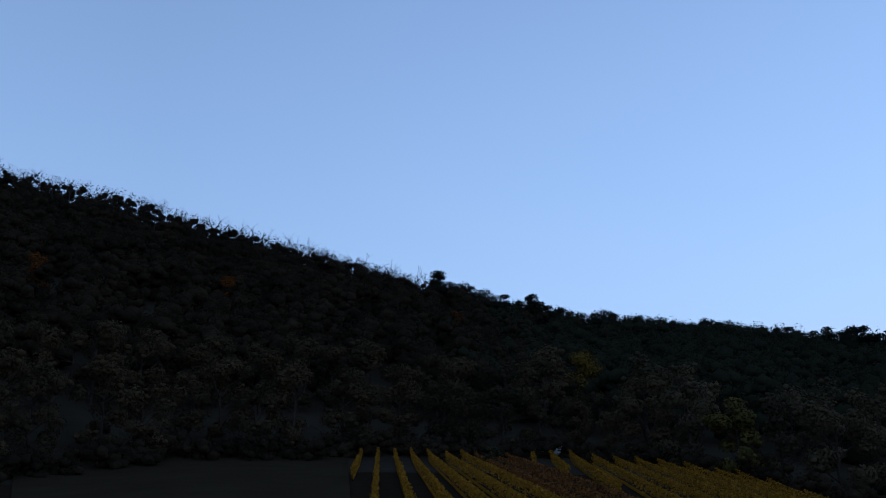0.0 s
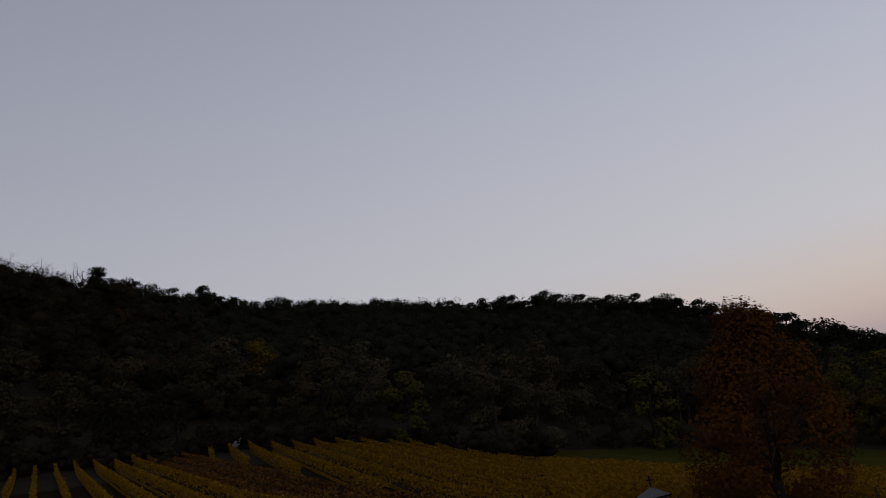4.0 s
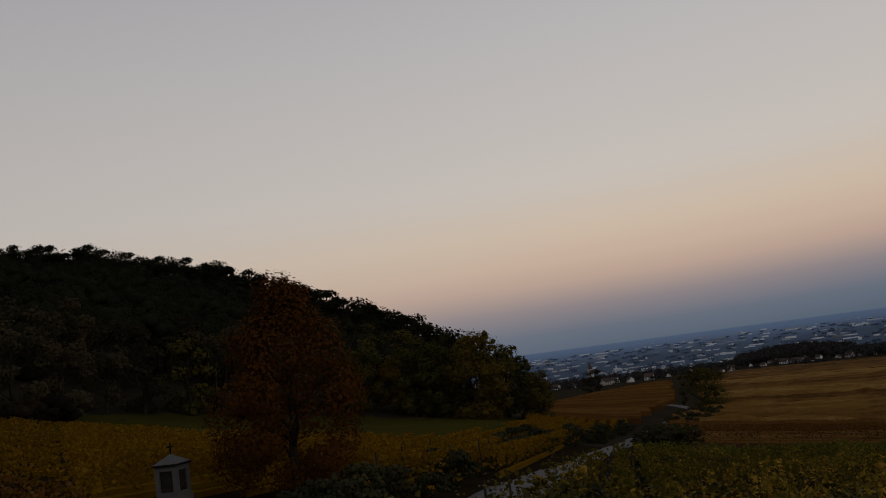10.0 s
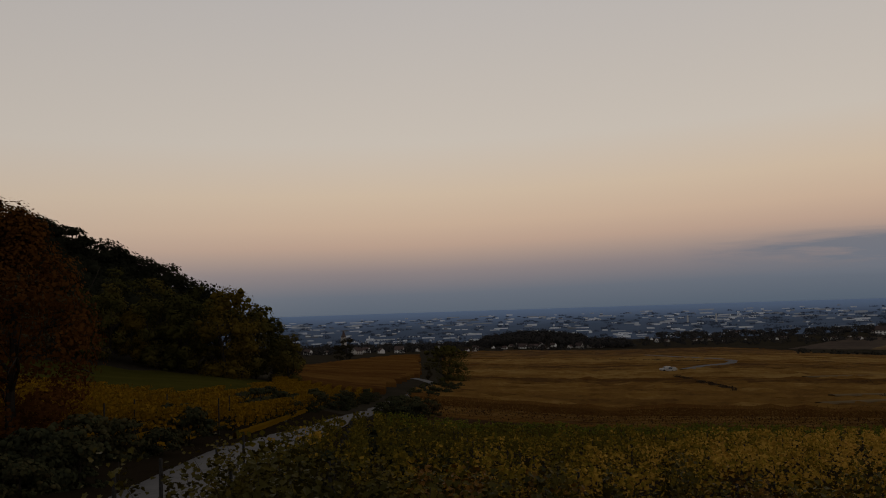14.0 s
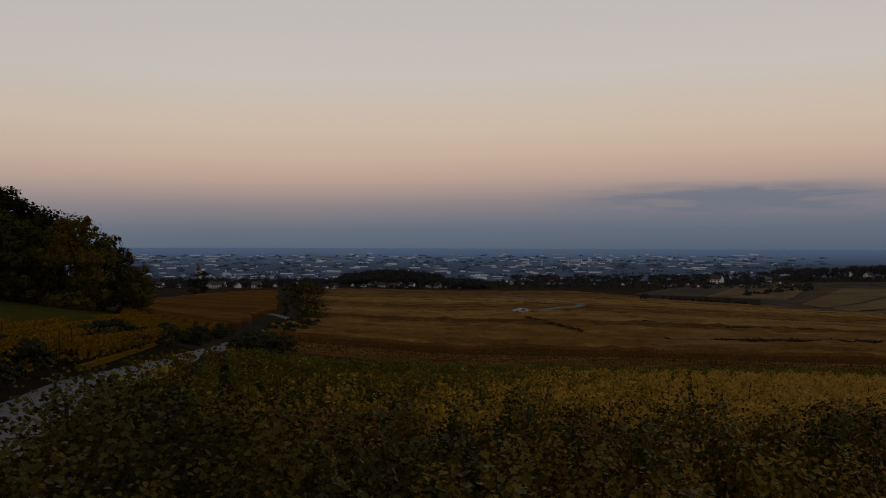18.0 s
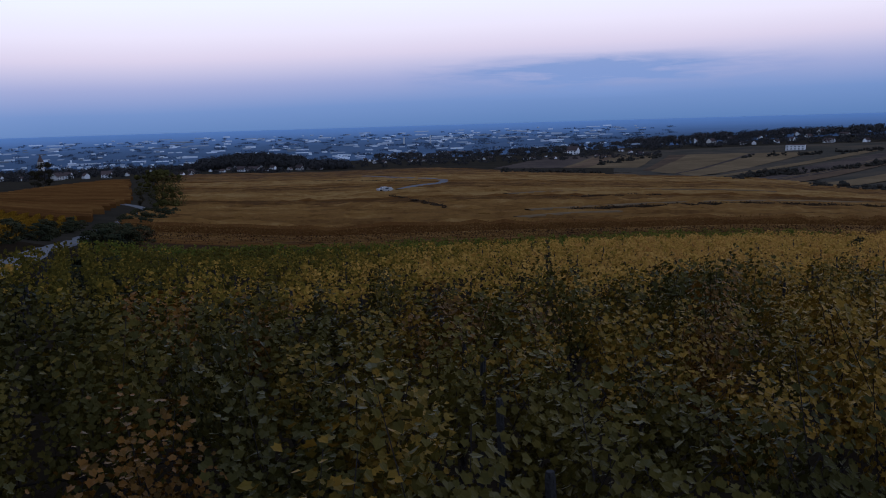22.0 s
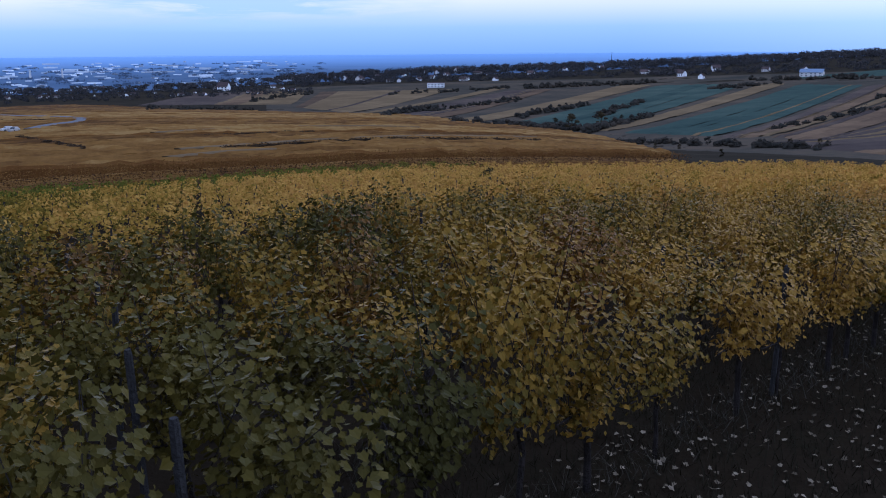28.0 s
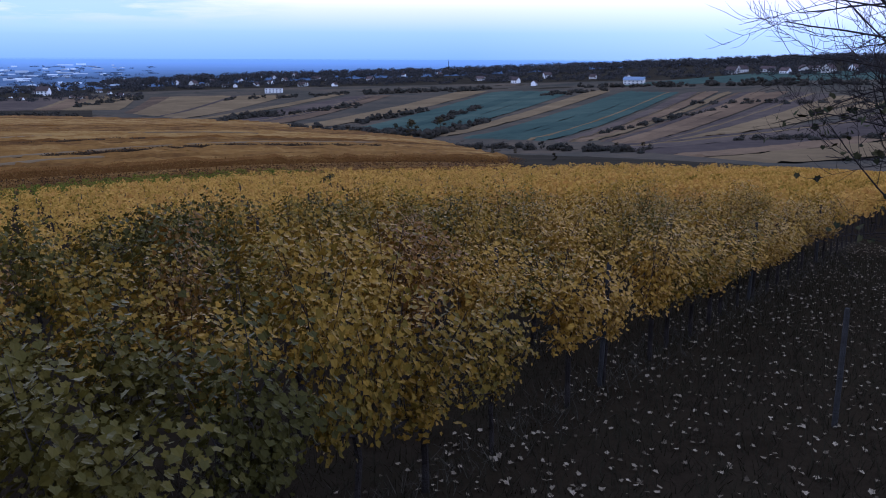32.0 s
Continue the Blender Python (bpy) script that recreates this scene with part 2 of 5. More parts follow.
M = dict(
    ground=material("grass_and_earth", [(0.022, 0.018, 0.012), (0.034, 0.028, 0.019), (0.052, 0.042, 0.029)], 0.05, 0.95, place="World", bump=0.3),
    litter_ground=material("trodden_earth", [(0.010, 0.007, 0.004), (0.022, 0.0155, 0.009), (0.016, 0.0135, 0.007)], 0.9, 0.95, place="World", bump=0.9, bump_scale=9),
    plot_edge=material("dark_brown_hedge", [(0.035, 0.024, 0.016), (0.06, 0.042, 0.026), (0.085, 0.055, 0.03)], 0.1, 0.9, island=0.4, place="World"),
    far_shrub=material("distant_shrubs", [(0.0225, 0.0224, 0.0186), (0.0375, 0.0336, 0.026), (0.06, 0.0455, 0.031)], 0.05, 0.95, island=0.5, place="World", spread=0.4),
    hill=material("hillside_turf", [(0.0437, 0.0423, 0.0328), (0.069, 0.0575, 0.041), (0.1049, 0.0766, 0.0492)], 0.02, 0.95, spread=0.9, place="World", bump=0.5, bump_scale=0.8),
    # blue-grey leaves: the air's haze is put into this colour
    haze_wood=material("haze_tinted_woods", [(0.055, 0.075, 0.11), (0.075, 0.10, 0.145), (0.10, 0.13, 0.18)], 0.02, 0.95, island=0.6, place="World"),
    clearing=material("dark_brown_grass", [(0.018, 0.014, 0.008), (0.027, 0.021, 0.012), (0.036, 0.029, 0.016)], 0.2, 0.95, place="World", bump=0.6, bump_scale=4),
    # a darkened copy of leaf_dark: the dimmer light lies in its colour
    leaf_brown_shaded=material("brown_leaves_with_shade", [(0.0145, 0.0119, 0.0085), (0.0221, 0.0179, 0.011), (0.034, 0.0247, 0.0145), (0.0425, 0.0323, 0.0195)], 0.09, 0.9, island=0.1, spread=0.75, bump=0.9, bump_scale=1.6, deep=0.5, thin=0.25),
    leaf_grey=material("faded_grey_brown_leaves", [(0.0323, 0.0272, 0.017), (0.051, 0.0425, 0.0247), (0.0765, 0.0595, 0.0323), (0.102, 0.0799, 0.0467)], 0.12, 0.85, island=0.12, per_object=0.7, spread=0.8, thin=0.25),
    meadow=material("meadow_grass", [(0.0306, 0.0289, 0.0068), (0.0467, 0.0425, 0.0085), (0.068, 0.0561, 0.0119)], 0.12, 0.9, place="World", bump=0.5, bump_scale=4),
    dead_grass=material("dark_rough_grass", [(0.02, 0.017, 0.010), (0.034, 0.028, 0.016)], 0.2, 0.9, place="World", bump=0.6, bump_scale=4),
    straw=material("dry_grass", [(0.0375, 0.0323, 0.0225), (0.0638, 0.054, 0.0375), (0.09, 0.075, 0.0525)], 0.5, 0.9, island=0.5, place="World"),
    gravel=material("pale_gravel", [(0.0984, 0.0943, 0.0902), (0.164, 0.1558, 0.1476), (0.123, 0.1189, 0.1148)], 0.6, 0.9, place="World", bump=0.4, bump_scale=14),
    bark=material("dark_bark", [(0.02, 0.016, 0.013), (0.06, 0.048, 0.038)], 3.0, 0.95, bump=0.8),
    vine_bark=material("vine_bark", [(0.022, 0.018, 0.015), (0.05, 0.04, 0.033)], 9.0, 0.95, bump=0.8),
    post=material("grey_weathered_wood", [(0.028, 0.025, 0.022), (0.065, 0.06, 0.055)], 6.0, 0.85, bump=0.5),
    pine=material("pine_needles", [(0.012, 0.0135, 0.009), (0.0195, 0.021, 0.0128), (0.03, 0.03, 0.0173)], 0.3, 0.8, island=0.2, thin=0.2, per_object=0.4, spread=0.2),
    leaf_dark=material("dark_autumn_leaves", [(0.0295, 0.0254, 0.0148), (0.0476, 0.0394, 0.0213), (0.0656, 0.0476, 0.023), (0.0902, 0.0705, 0.0377)], 0.09, 0.85, island=0.1, per_object=0.7, spread=0.8, bump=0.9, bump_scale=1.6, deep=0.5, thin=0.25),
    leaf_yellow=material("yellowing_leaves", [(0.0644, 0.0494, 0.0115), (0.1207, 0.0805, 0.0149), (0.1782, 0.1092, 0.0207)], 0.25, 0.75, island=0.4, per_object=0.3, spread=0.25, thin=0.22),
    leaf_red=material("rust_red_leaves", [(0.06, 0.0224, 0.0064), (0.104, 0.04, 0.0096), (0.152, 0.0624, 0.016)], 0.5, 0.75, island=0.18, spread=0.5, thin=0.22),
    leaf_olive=material("olive_autumn_leaves", [(0.0306, 0.0315, 0.0108), (0.0558, 0.0504, 0.0135), (0.099, 0.072, 0.018)], 0.15, 0.8, island=0.2, per_object=0.7, spread=0.6),
    bush=material("dark_bush_leaves", [(0.022, 0.025, 0.015), (0.04, 0.042, 0.02), (0.07, 0.056, 0.025)], 0.3, 0.85, island=0.6, per_object=0.5, spread=0.2),
    vine=material("autumn_vine_leaves", [(0.0334, 0.0294, 0.0059), (0.0635, 0.0494, 0.0081), (0.1269, 0.0835, 0.0107), (0.2271, 0.1269, 0.0147), (0.3005, 0.1636, 0.02)], 0.9, 0.5,
                  island=0.35, per_object=0.45, spread=0.25, place="World", drift=0.8, gloss=0.05, lean=(-0.045, -0.5, 0.2), thin=0.1),
    vine_green=material("green_vine_leaves", [(0.0354, 0.0316, 0.0069), (0.0601, 0.0494, 0.0095), (0.0949, 0.0695, 0.0107), (0.1582, 0.098, 0.0127)], 1.6, 0.5, island=0.22, per_object=0.5, spread=0.25, gloss=0.05, thin=0.1),
    vine_gold=material("golden_vine_leaves", [(0.1615, 0.0983, 0.0133), (0.2668, 0.1474, 0.0175), (0.351, 0.193, 0.026), (0.2527, 0.1158, 0.014)], 1.6, 0.5, gloss=0.07, island=0.28, per_object=0.3, spread=0.2, thin=0.1),
    vine_rust=material("rust_orange_vine_leaves", [(0.0624, 0.0343, 0.0056), (0.1123, 0.0549, 0.0069), (0.1685, 0.0736, 0.0081), (0.1373, 0.0499, 0.0069)], 0.9, 0.55, island=0.5, per_object=0.3, spread=0.3, gloss=0.1, thin=0.1),
    row_mid=material("vine_row_leaves", [(0.0789, 0.0632, 0.0111), (0.195, 0.13, 0.0176), (0.3901, 0.2229, 0.0362), (0.5016, 0.2833, 0.0576), (0.4458, 0.2322, 0.0521)], 0.75, 0.7, island=0.3, per_object=0.35, spread=0.85, place="World", lean=(-0.036, -0.6, 0.2), thin=0.22),
    row_green=material("green_vine_rows", [(0.054, 0.0675, 0.0108), (0.108, 0.1125, 0.0162), (0.18, 0.153, 0.0198)], 0.16, 0.7, island=0.7, per_object=0.3, spread=0.3, place="World", thin=0.22),
    row_far=material("ochre_vine_rows", [(0.0842, 0.0389, 0.0103), (0.1516, 0.0731, 0.0168), (0.2064, 0.1056, 0.0246), (0.2696, 0.1554, 0.0454)], 0.06, 0.85, island=0.3, per_object=0.8, spread=0.85, gloss=0.05, place="World"),
    row_brown=material("rust_brown_vine_rows", [(0.028, 0.017, 0.011), (0.055, 0.03, 0.016), (0.10, 0.052, 0.022)], 0.08, 0.85, island=0.6, spread=0.2, place="World"),
    row_rust=material("rusty_vine_rows", [(0.0595, 0.0242, 0.0083), (0.119, 0.0525, 0.0143), (0.187, 0.0929, 0.0238)], 0.12, 0.85, island=0.5, spread=0.4, place="World"),
    row_left=material("yellow_vine_rows", [(0.0999, 0.0577, 0.0067), (0.2035, 0.1073, 0.0089), (0.296, 0.148, 0.0126)], 0.1, 0.8, island=0.6, per_object=0.5, spread=0.2, place="World", thin=0.22),
    tan=material("dry_stubble_strip", [(0.1026, 0.0712, 0.0387), (0.1453, 0.101, 0.0526), (0.1966, 0.1366, 0.0712)], 0.02, 0.9, spread=0.8, place="World", bump=0.4, bump_scale=0.8),
    green_crop=material("blue_green_crop", [(0.0374, 0.0549, 0.0444), (0.0523, 0.073, 0.0562), (0.0733, 0.0927, 0.0681)], 0.02, 0.9, per_object=0.5, spread=0.8, place="World", bump=0.4, bump_scale=0.8),
    dark_soil=material("dark_ploughed_soil", [(0.0522, 0.04, 0.034), (0.0756, 0.0576, 0.0456), (0.108, 0.08, 0.0585)], 0.02, 0.95, per_object=0.6, spread=0.9, place="World", bump=0.4, bump_scale=0.8),
    brown_crop=material("brown_vine_strip", [(0.0725, 0.0516, 0.0346), (0.1117, 0.074, 0.0446), (0.1646, 0.1084, 0.0619)], 0.02, 0.95, per_object=0.6, spread=0.9, place="World", bump=0.4, bump_scale=0.8),
    plain=haze_painted_plain(),
    far_wood=material("distant_woods", [(0.0289, 0.0289, 0.0306), (0.0442, 0.0425, 0.0408), (0.0697, 0.0595, 0.051)], 0.02, 0.95, island=0.9, place="World", spread=0.2),
    wall_white=material("white_render", [(0.62, 0.61, 0.59), (0.82, 0.81, 0.79)], 0.2, 0.85, per_object=0.8),
    wall_cream=material("cream_render", [(0.36, 0.34, 0.31), (0.56, 0.53, 0.49)], 0.2, 0.85, per_object=0.8),
    roof=material("weathered_roof_tiles", [(0.06, 0.045, 0.042), (0.11, 0.08, 0.072)], 0.3, 0.85, per_object=0.8),
    roof_blue=material("blue_grey_metal_roof", [(0.10, 0.15, 0.22), (0.15, 0.20, 0.28)], 0.2, 0.5, gloss=0.4),
    glass=material("dark_window_glass", [(0.02, 0.025, 0.035), (0.04, 0.05, 0.06)], 0.5, 0.15, gloss=0.5),
    hall=material("pale_hall_cladding", [(0.10, 0.115, 0.135), (0.22, 0.25, 0.285), (0.46, 0.50, 0.55), (0.78, 0.82, 0.86)], 0.02, 0.6, per_object=1.3, island=0.5, spread=0.1),
    concrete=material("pale_concrete", [(0.40, 0.40, 0.40), (0.55, 0.55, 0.54)], 0.3, 0.85),
    iron=material("black_iron", [(0.01, 0.01, 0.011), (0.03, 0.03, 0.03)], 5, 0.6, metal=0.6),
    stone=material("pale_shrine_plaster", [(0.105, 0.1015, 0.098), (0.175, 0.168, 0.161)], 3.0, 0.9, bump=0.5),
    fallen=material("pale_fallen_leaves", [(0.07, 0.052, 0.032), (0.17, 0.13, 0.08), (0.32, 0.25, 0.16)], 2.0, 0.7, island=1.0, place="World"),
    twig=material("bare_twigs", [(0.025, 0.02, 0.018), (0.055, 0.045, 0.04)], 6.0, 0.9),
)

# ---------------------------------------------------------------- the lie of the land
# bearings (degrees clockwise from +y) and, for each, breaks of slope: distance and angle above the eye's level
BEARING = [-75, -30, -17, -5, 8, 17, 24, 34, 45, 54, 60, 67, 76, 86, 97, 105, 116, 122, 131, 140, 150, 175]
D2 = [50, 50, 50, 50, 50, 50, 50, 50, 50, 50, 66, 78, 78, 78, 78, 78, 78, 78, 78, 80, 80, 80]
E2 = [-1, -1, -0.2, -0.8, -1.2, -2, -3.2, -4.8, -6.3, -7.2, -8.0, -8.7, -9.2, -9.2, -9.1, -8.9, -8.9, -8.6, -8.2, -8.0, -8, -7]
D3 = [90, 90, 110, 115, 115, 105, 100, 122, 135, 145, 125, 115, 115, 115, 115, 115, 115, 115, 115, 115, 115, 115]
E3 = [1.5, 1.0, 2.7, 2.9, 2.7, 1.6, -0.7, -1.7, -3.3, -4.2, -6.2, -7.2, -8.0, -8.0, -8.0, -7.9, -7.9, -7.8, -7.6, -7.6, -7.6, -7]
D4 = [300, 300, 290, 280, 270, 260, 250, 235, 210, 260, 500, 640, 800, 800, 700, 600, 420, 300, 260, 240, 230, 230]
E4 = [18.6, 18.4, 16.7, 14.0, 10.6, 9.3, 8.3, 6.3, 1.5, -3.7, -3.4, -3.55, -3.5, -3.4, -4.0, -4.3, -5.5, -6.4, -6.5, -6.7, -6.6, -6]
D5 = [600, 600, 600, 600, 600, 600, 600, 600, 600, 800, 1100, 1200, 1200, 1150, 1050, 1050, 1000, 1000, 900, 820, 800, 800]
E5 = [9, 9, 8, 6, 4, 3, 2, 0, -2, -3.0, -2.75, -2.65, -2.6, -2.65, -2.6, -2.5, -2.3, -2.2, -1.9, -1.45, -1.2, -1]
D6 = [1400, 1400, 1400, 1400, 1400, 1400, 1400, 1400, 1500, 1700, 1800, 1800, 1800, 1800, 1600, 1500, 1500, 1450, 1400, 1300, 1300, 1300]
E6 = [-1, -1, -1, -1, -1, -1, -1, -1.5, -1.9, -2.05, -2.05, -2.05, -2.05, -2.0, -1.75, -1.4, -1.08, -0.88, -0.5, -0.12, 0.1, 0.2]


def ground_z(x, y):
    x, y = np.asarray(x, float), np.asarray(y, float)
    shape = x.shape
    x, y = x.ravel(), y.ravel()
    d = np.hypot(x, y)
    az = np.degrees(np.arctan2(x, y))
    az = np.where(az < -120, az + 360, az)
    stations = [(np.zeros_like(d), np.full_like(d, -1.62)), (np.full_like(d, 1.3), np.full_like(d, -1.66)), (np.full_like(d, 3.4), np.full_like(d, -3.5))]

    def soft(table):
        return sum(np.interp(az + o, BEARING, table) for o in (-2.4, -1.2, 0, 1.2, 2.4)) / 5
    for dd, ee in ((D2, E2), (D3, E3), (D4, E4), (D5, E5), (D6, E6)):
        a = soft(dd)
        stations.append((a, a * np.tan(np.radians(soft(ee)))))
    for a, e in ((2700, -1.22), (3700, -0.75), (4930, -0.27)):
        stations.append((np.full_like(d, a), np.full_like(d, a * math.tan(radians(e)))))
    ld = np.log(np.maximum(d, 0.2))
    total = np.zeros_like(d)
    for o, w in ((-0.07, 1), (0.0, 2), (0.07, 1)):
        dq = np.exp(ld + o)
        z = np.full_like(d, stations[-1][1][0])
        for (a0, z0), (a1, z1) in zip(stations[:-1], stations[1:]):
            f = np.clip((dq - a0) / np.maximum(a1 - a0, 1e-6), 0, 1)
            z = np.where((dq >= a0) & (dq < a1), z0 + (z1 - z0) * f, z)
        total += w * z
    # the wooded knoll in the village
    ku, kr = 1050 * math.sin(radians(72.2)), 1050 * math.cos(radians(72.2))
    total = total / 4 + 11 * np.exp(-((x - ku) ** 2 + (y - kr) ** 2) / (2 * 46 ** 2))
    return total.reshape(shape)


def at(az, d, up=0.0):
    x, y = d * math.sin(radians(az)), d * math.cos(radians(az))
    return Vector((x, y, float(ground_z(x, y)) + up))


def dist_at(az, el, near, far):
    """How far off the ground shows at that angle, between two distances."""
    d = np.linspace(near, far, 160)
    z = ground_z(d * math.sin(radians(az)), d * math.cos(radians(az)))
    return float(d[np.argmin(np.abs(np.degrees(np.arctan2(z, d)) - el))])


# ---------------------------------------------------------------- mesh helpers
rng = np.random.default_rng(7)


class Build:
    """Gathers points and faces, then becomes one mesh."""

    def __init__(self):
        self.v, self.f, self.n = [], [], 0

    def add(self, v, f):
        v = np.asarray(v, float)
        self.f.extend((np.asarray(f) + self.n).tolist() if not isinstance(f, list) else [[i + self.n for i in q] for q in f])
        self.v.append(v)
        self.n += len(v)
        return self

    def quads(self, v):
        """v: n x 4 x 3"""
        v = np.asarray(v, float)
        k = len(v)
        return self.add(v.reshape(-1, 3), np.arange(4 * k).reshape(k, 4))

    def box(self, c, s, m=None):
        c, s = np.array(c, float), np.array(s, float) / 2
        v = np.array([[x, y, z] for x in (-1, 1) for y in (-1, 1) for z in (-1, 1)]) * s
        if m is not None:
            v = v @ np.array(m.to_3x3()).T
        return self.add(v + c, [[0, 1, 3, 2], [4, 6, 7, 5], [0, 4, 5, 1], [2, 3, 7, 6], [0, 2, 6, 4], [1, 5, 7, 3]])

    def tube(self, points, radii, sides=6):
        """A tapered limb along points."""
        p = np.asarray(points, float)
        r = np.asarray(radii, float)
        ring = np.linspace(0, 2 * np.pi, sides, endpoint=False)
        vs = []
        for i in range(len(p)):
            t = p[min(i + 1, len(p) - 1)] - p[max(i - 1, 0)]
            t = t / (np.linalg.norm(t) + 1e-9)
            a = np.cross(t, (0, 0, 1) if abs(t[2]) < 0.9 else (1, 0, 0))
            a /= np.linalg.norm(a)
            b = np.cross(t, a)
            vs.append(p[i] + r[i] * (np.cos(ring)[:, None] * a + np.sin(ring)[:, None] * b))
        f = []
        for i in range(len(p) - 1):
            for j in range(sides):
                k = (j + 1) % sides
                f.append([i * sides + j, i * sides + k, (i + 1) * sides + k, (i + 1) * sides + j])
        f.append(list(range(sides))[::-1])
        f.append([(len(p) - 1) * sides + j for j in range(sides)])
        return self.add(np.concatenate(vs), f)

    def mesh(self, name, smooth=False):
        me = bpy.data.meshes.new(name)
        me.from_pydata(np.concatenate(self.v).tolist() if self.v else [], [], self.f)
        if smooth:
            me.shade_smooth()
        return me


def part(name, build, mat, parent=None, label="", smooth=False):
    me = build.mesh(name, smooth) if isinstance(build, Build) else build
    if mat is not None and not me.materials:
        me.materials.append(mat)
    ob = new(name, me)
    if parent is not None:
        ob.parent = parent
    return tagged(ob, label)


def turned(n, size, tilt=1.0):
    """n random frames for leaves: two edge vectors each."""
    a = rng.normal(size=(n, 3))
    a /= np.linalg.norm(a, axis=1)[:, None]
    b = np.cross(a, rng.normal(size=(n, 3)))
    b /= np.linalg.norm(b, axis=1)[:, None]
    s = size * rng.uniform(0.6, 1.3, (n, 1))
    return a * s, b * s * rng.uniform(0.6, 1.0, (n, 1))


def leaf_quads(p, size, out=None, loose=0.45):
    a, b = turned(len(p), size)
    if out is not None:
        # facing outward from the crown, more or less
        n = len(p)
        o = out + rng.normal(size=(n, 3)) * loose
        o /= np.linalg.norm(o, axis=1)[:, None] + 1e-9
        s = size * rng.uniform(0.6, 1.3, (n, 1))
        a = a - o * np.sum(a * o, 1)[:, None]
        a = a / (np.linalg.norm(a, axis=1)[:, None] + 1e-9) * s
        b = np.cross(o, a) * rng.uniform(0.6, 1.0, (n, 1))
    w = rng.uniform(0.15, 0.5, (len(p), 1))
    return np.stack([p - a * 0.5, p + b * 0.5 - a * w * 0.3, p + a * 0.5, p - b * 0.5 + a * w * 0.2], 1)


# ---------------------------------------------------------------- the ground sheet
def build_ground():
    azs = np.concatenate([np.arange(-40, 155, 0.75), np.arange(155, 320, 5.0)])
    ds = np.concatenate([[0.25, 0.8], np.geomspace(1.3, 4930, 170)])
    a, d = np.meshgrid(np.radians(azs), ds, indexing="ij")
    x, y = d * np.sin(a), d * np.cos(a)
    z = ground_z(x, y)
    na, nd = a.shape
    i = np.arange(na * nd).reshape(na, nd)
    j = np.roll(i, -1, 0)
    f = np.stack([i[:, :-1], i[:, 1:], j[:, 1:], j[:, :-1]], -1).reshape(-1, 4)
    b = Build().add(np.stack([x, y, z], -1).reshape(-1, 3), f)
    b.add([(0, 0, -1.62)], [])
    b.f.extend([[na * nd, int(i[k, 0]), int(j[k, 0])] for k in range(na)])
    me = b.mesh("ground", True)
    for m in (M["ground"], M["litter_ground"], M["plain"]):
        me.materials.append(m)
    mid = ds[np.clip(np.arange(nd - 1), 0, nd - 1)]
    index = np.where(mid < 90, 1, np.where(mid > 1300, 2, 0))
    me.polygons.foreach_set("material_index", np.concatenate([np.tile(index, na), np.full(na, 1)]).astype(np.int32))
    ob = part("ground", me, None)
    tagged(ob, "rolling hillside of earth and grass reaching to the plain", "ground", kind="structure")


build_ground()


def clump_shape():
    """A unit clump of foliage: a ball of 12 points, pushed about by each user."""
    bm = bmesh.new()
    bmesh.ops.create_icosphere(bm, subdivisions=1, radius=1.0)
    v = np.array([p.co[:] for p in bm.verts])
    f = [[p.index for p in q.verts] for q in bm.faces]
    bm.free()
    return v, f


CLUMP_V, CLUMP_F = clump_shape()


def lumps(b, rnd, centres, radius, flat=0.8):
    """Many uneven clumps at the given places."""
    for c in centres:
        k = rnd.normal(size=3) * 1.7
        bulge = 1 + 0.16 * np.sin(CLUMP_V @ (k + 2.0)) + 0.12 * rnd.normal(size=len(CLUMP_V))
        b.add(c + CLUMP_V * bulge[:, None] * np.array((1, 1, flat)) * radius * rnd.uniform(0.7, 1.2), CLUMP_F)

# ---------------------------------------------------------------- trees


def limbs(b, rnd, base, direction, length, radius, depth, spread=0.6, sides=5, tips=None, droop=0.0, wobble=0.13):
    p = [np.array(base, float)]
    v = np.array(direction, float)
    v /= np.linalg.norm(v)
    k = 4
    for _ in range(k):
        v = v + rnd.normal(size=3) * wobble + np.array((0, 0, -droop))
        v /= np.linalg.norm(v)
        p.append(p[-1] + v * length / k)
    r = np.linspace(radius, radius * 0.45, k + 1)
    b.tube(p, r, sides)
    if tips is not None:
        tips.extend(p[2:])
    if depth > 0:
        for _ in range(3 if depth > 1 else 3):
            i = rnd.integers(2, k + 1)
            w = v + rnd.normal(size=3) * spread
            limbs(b, rnd, p[i], w, length * rnd.uniform(0.5, 0.75), r[i] * 0.7, depth - 1, spread, max(3, sides - 1), tips, droop, wobble)


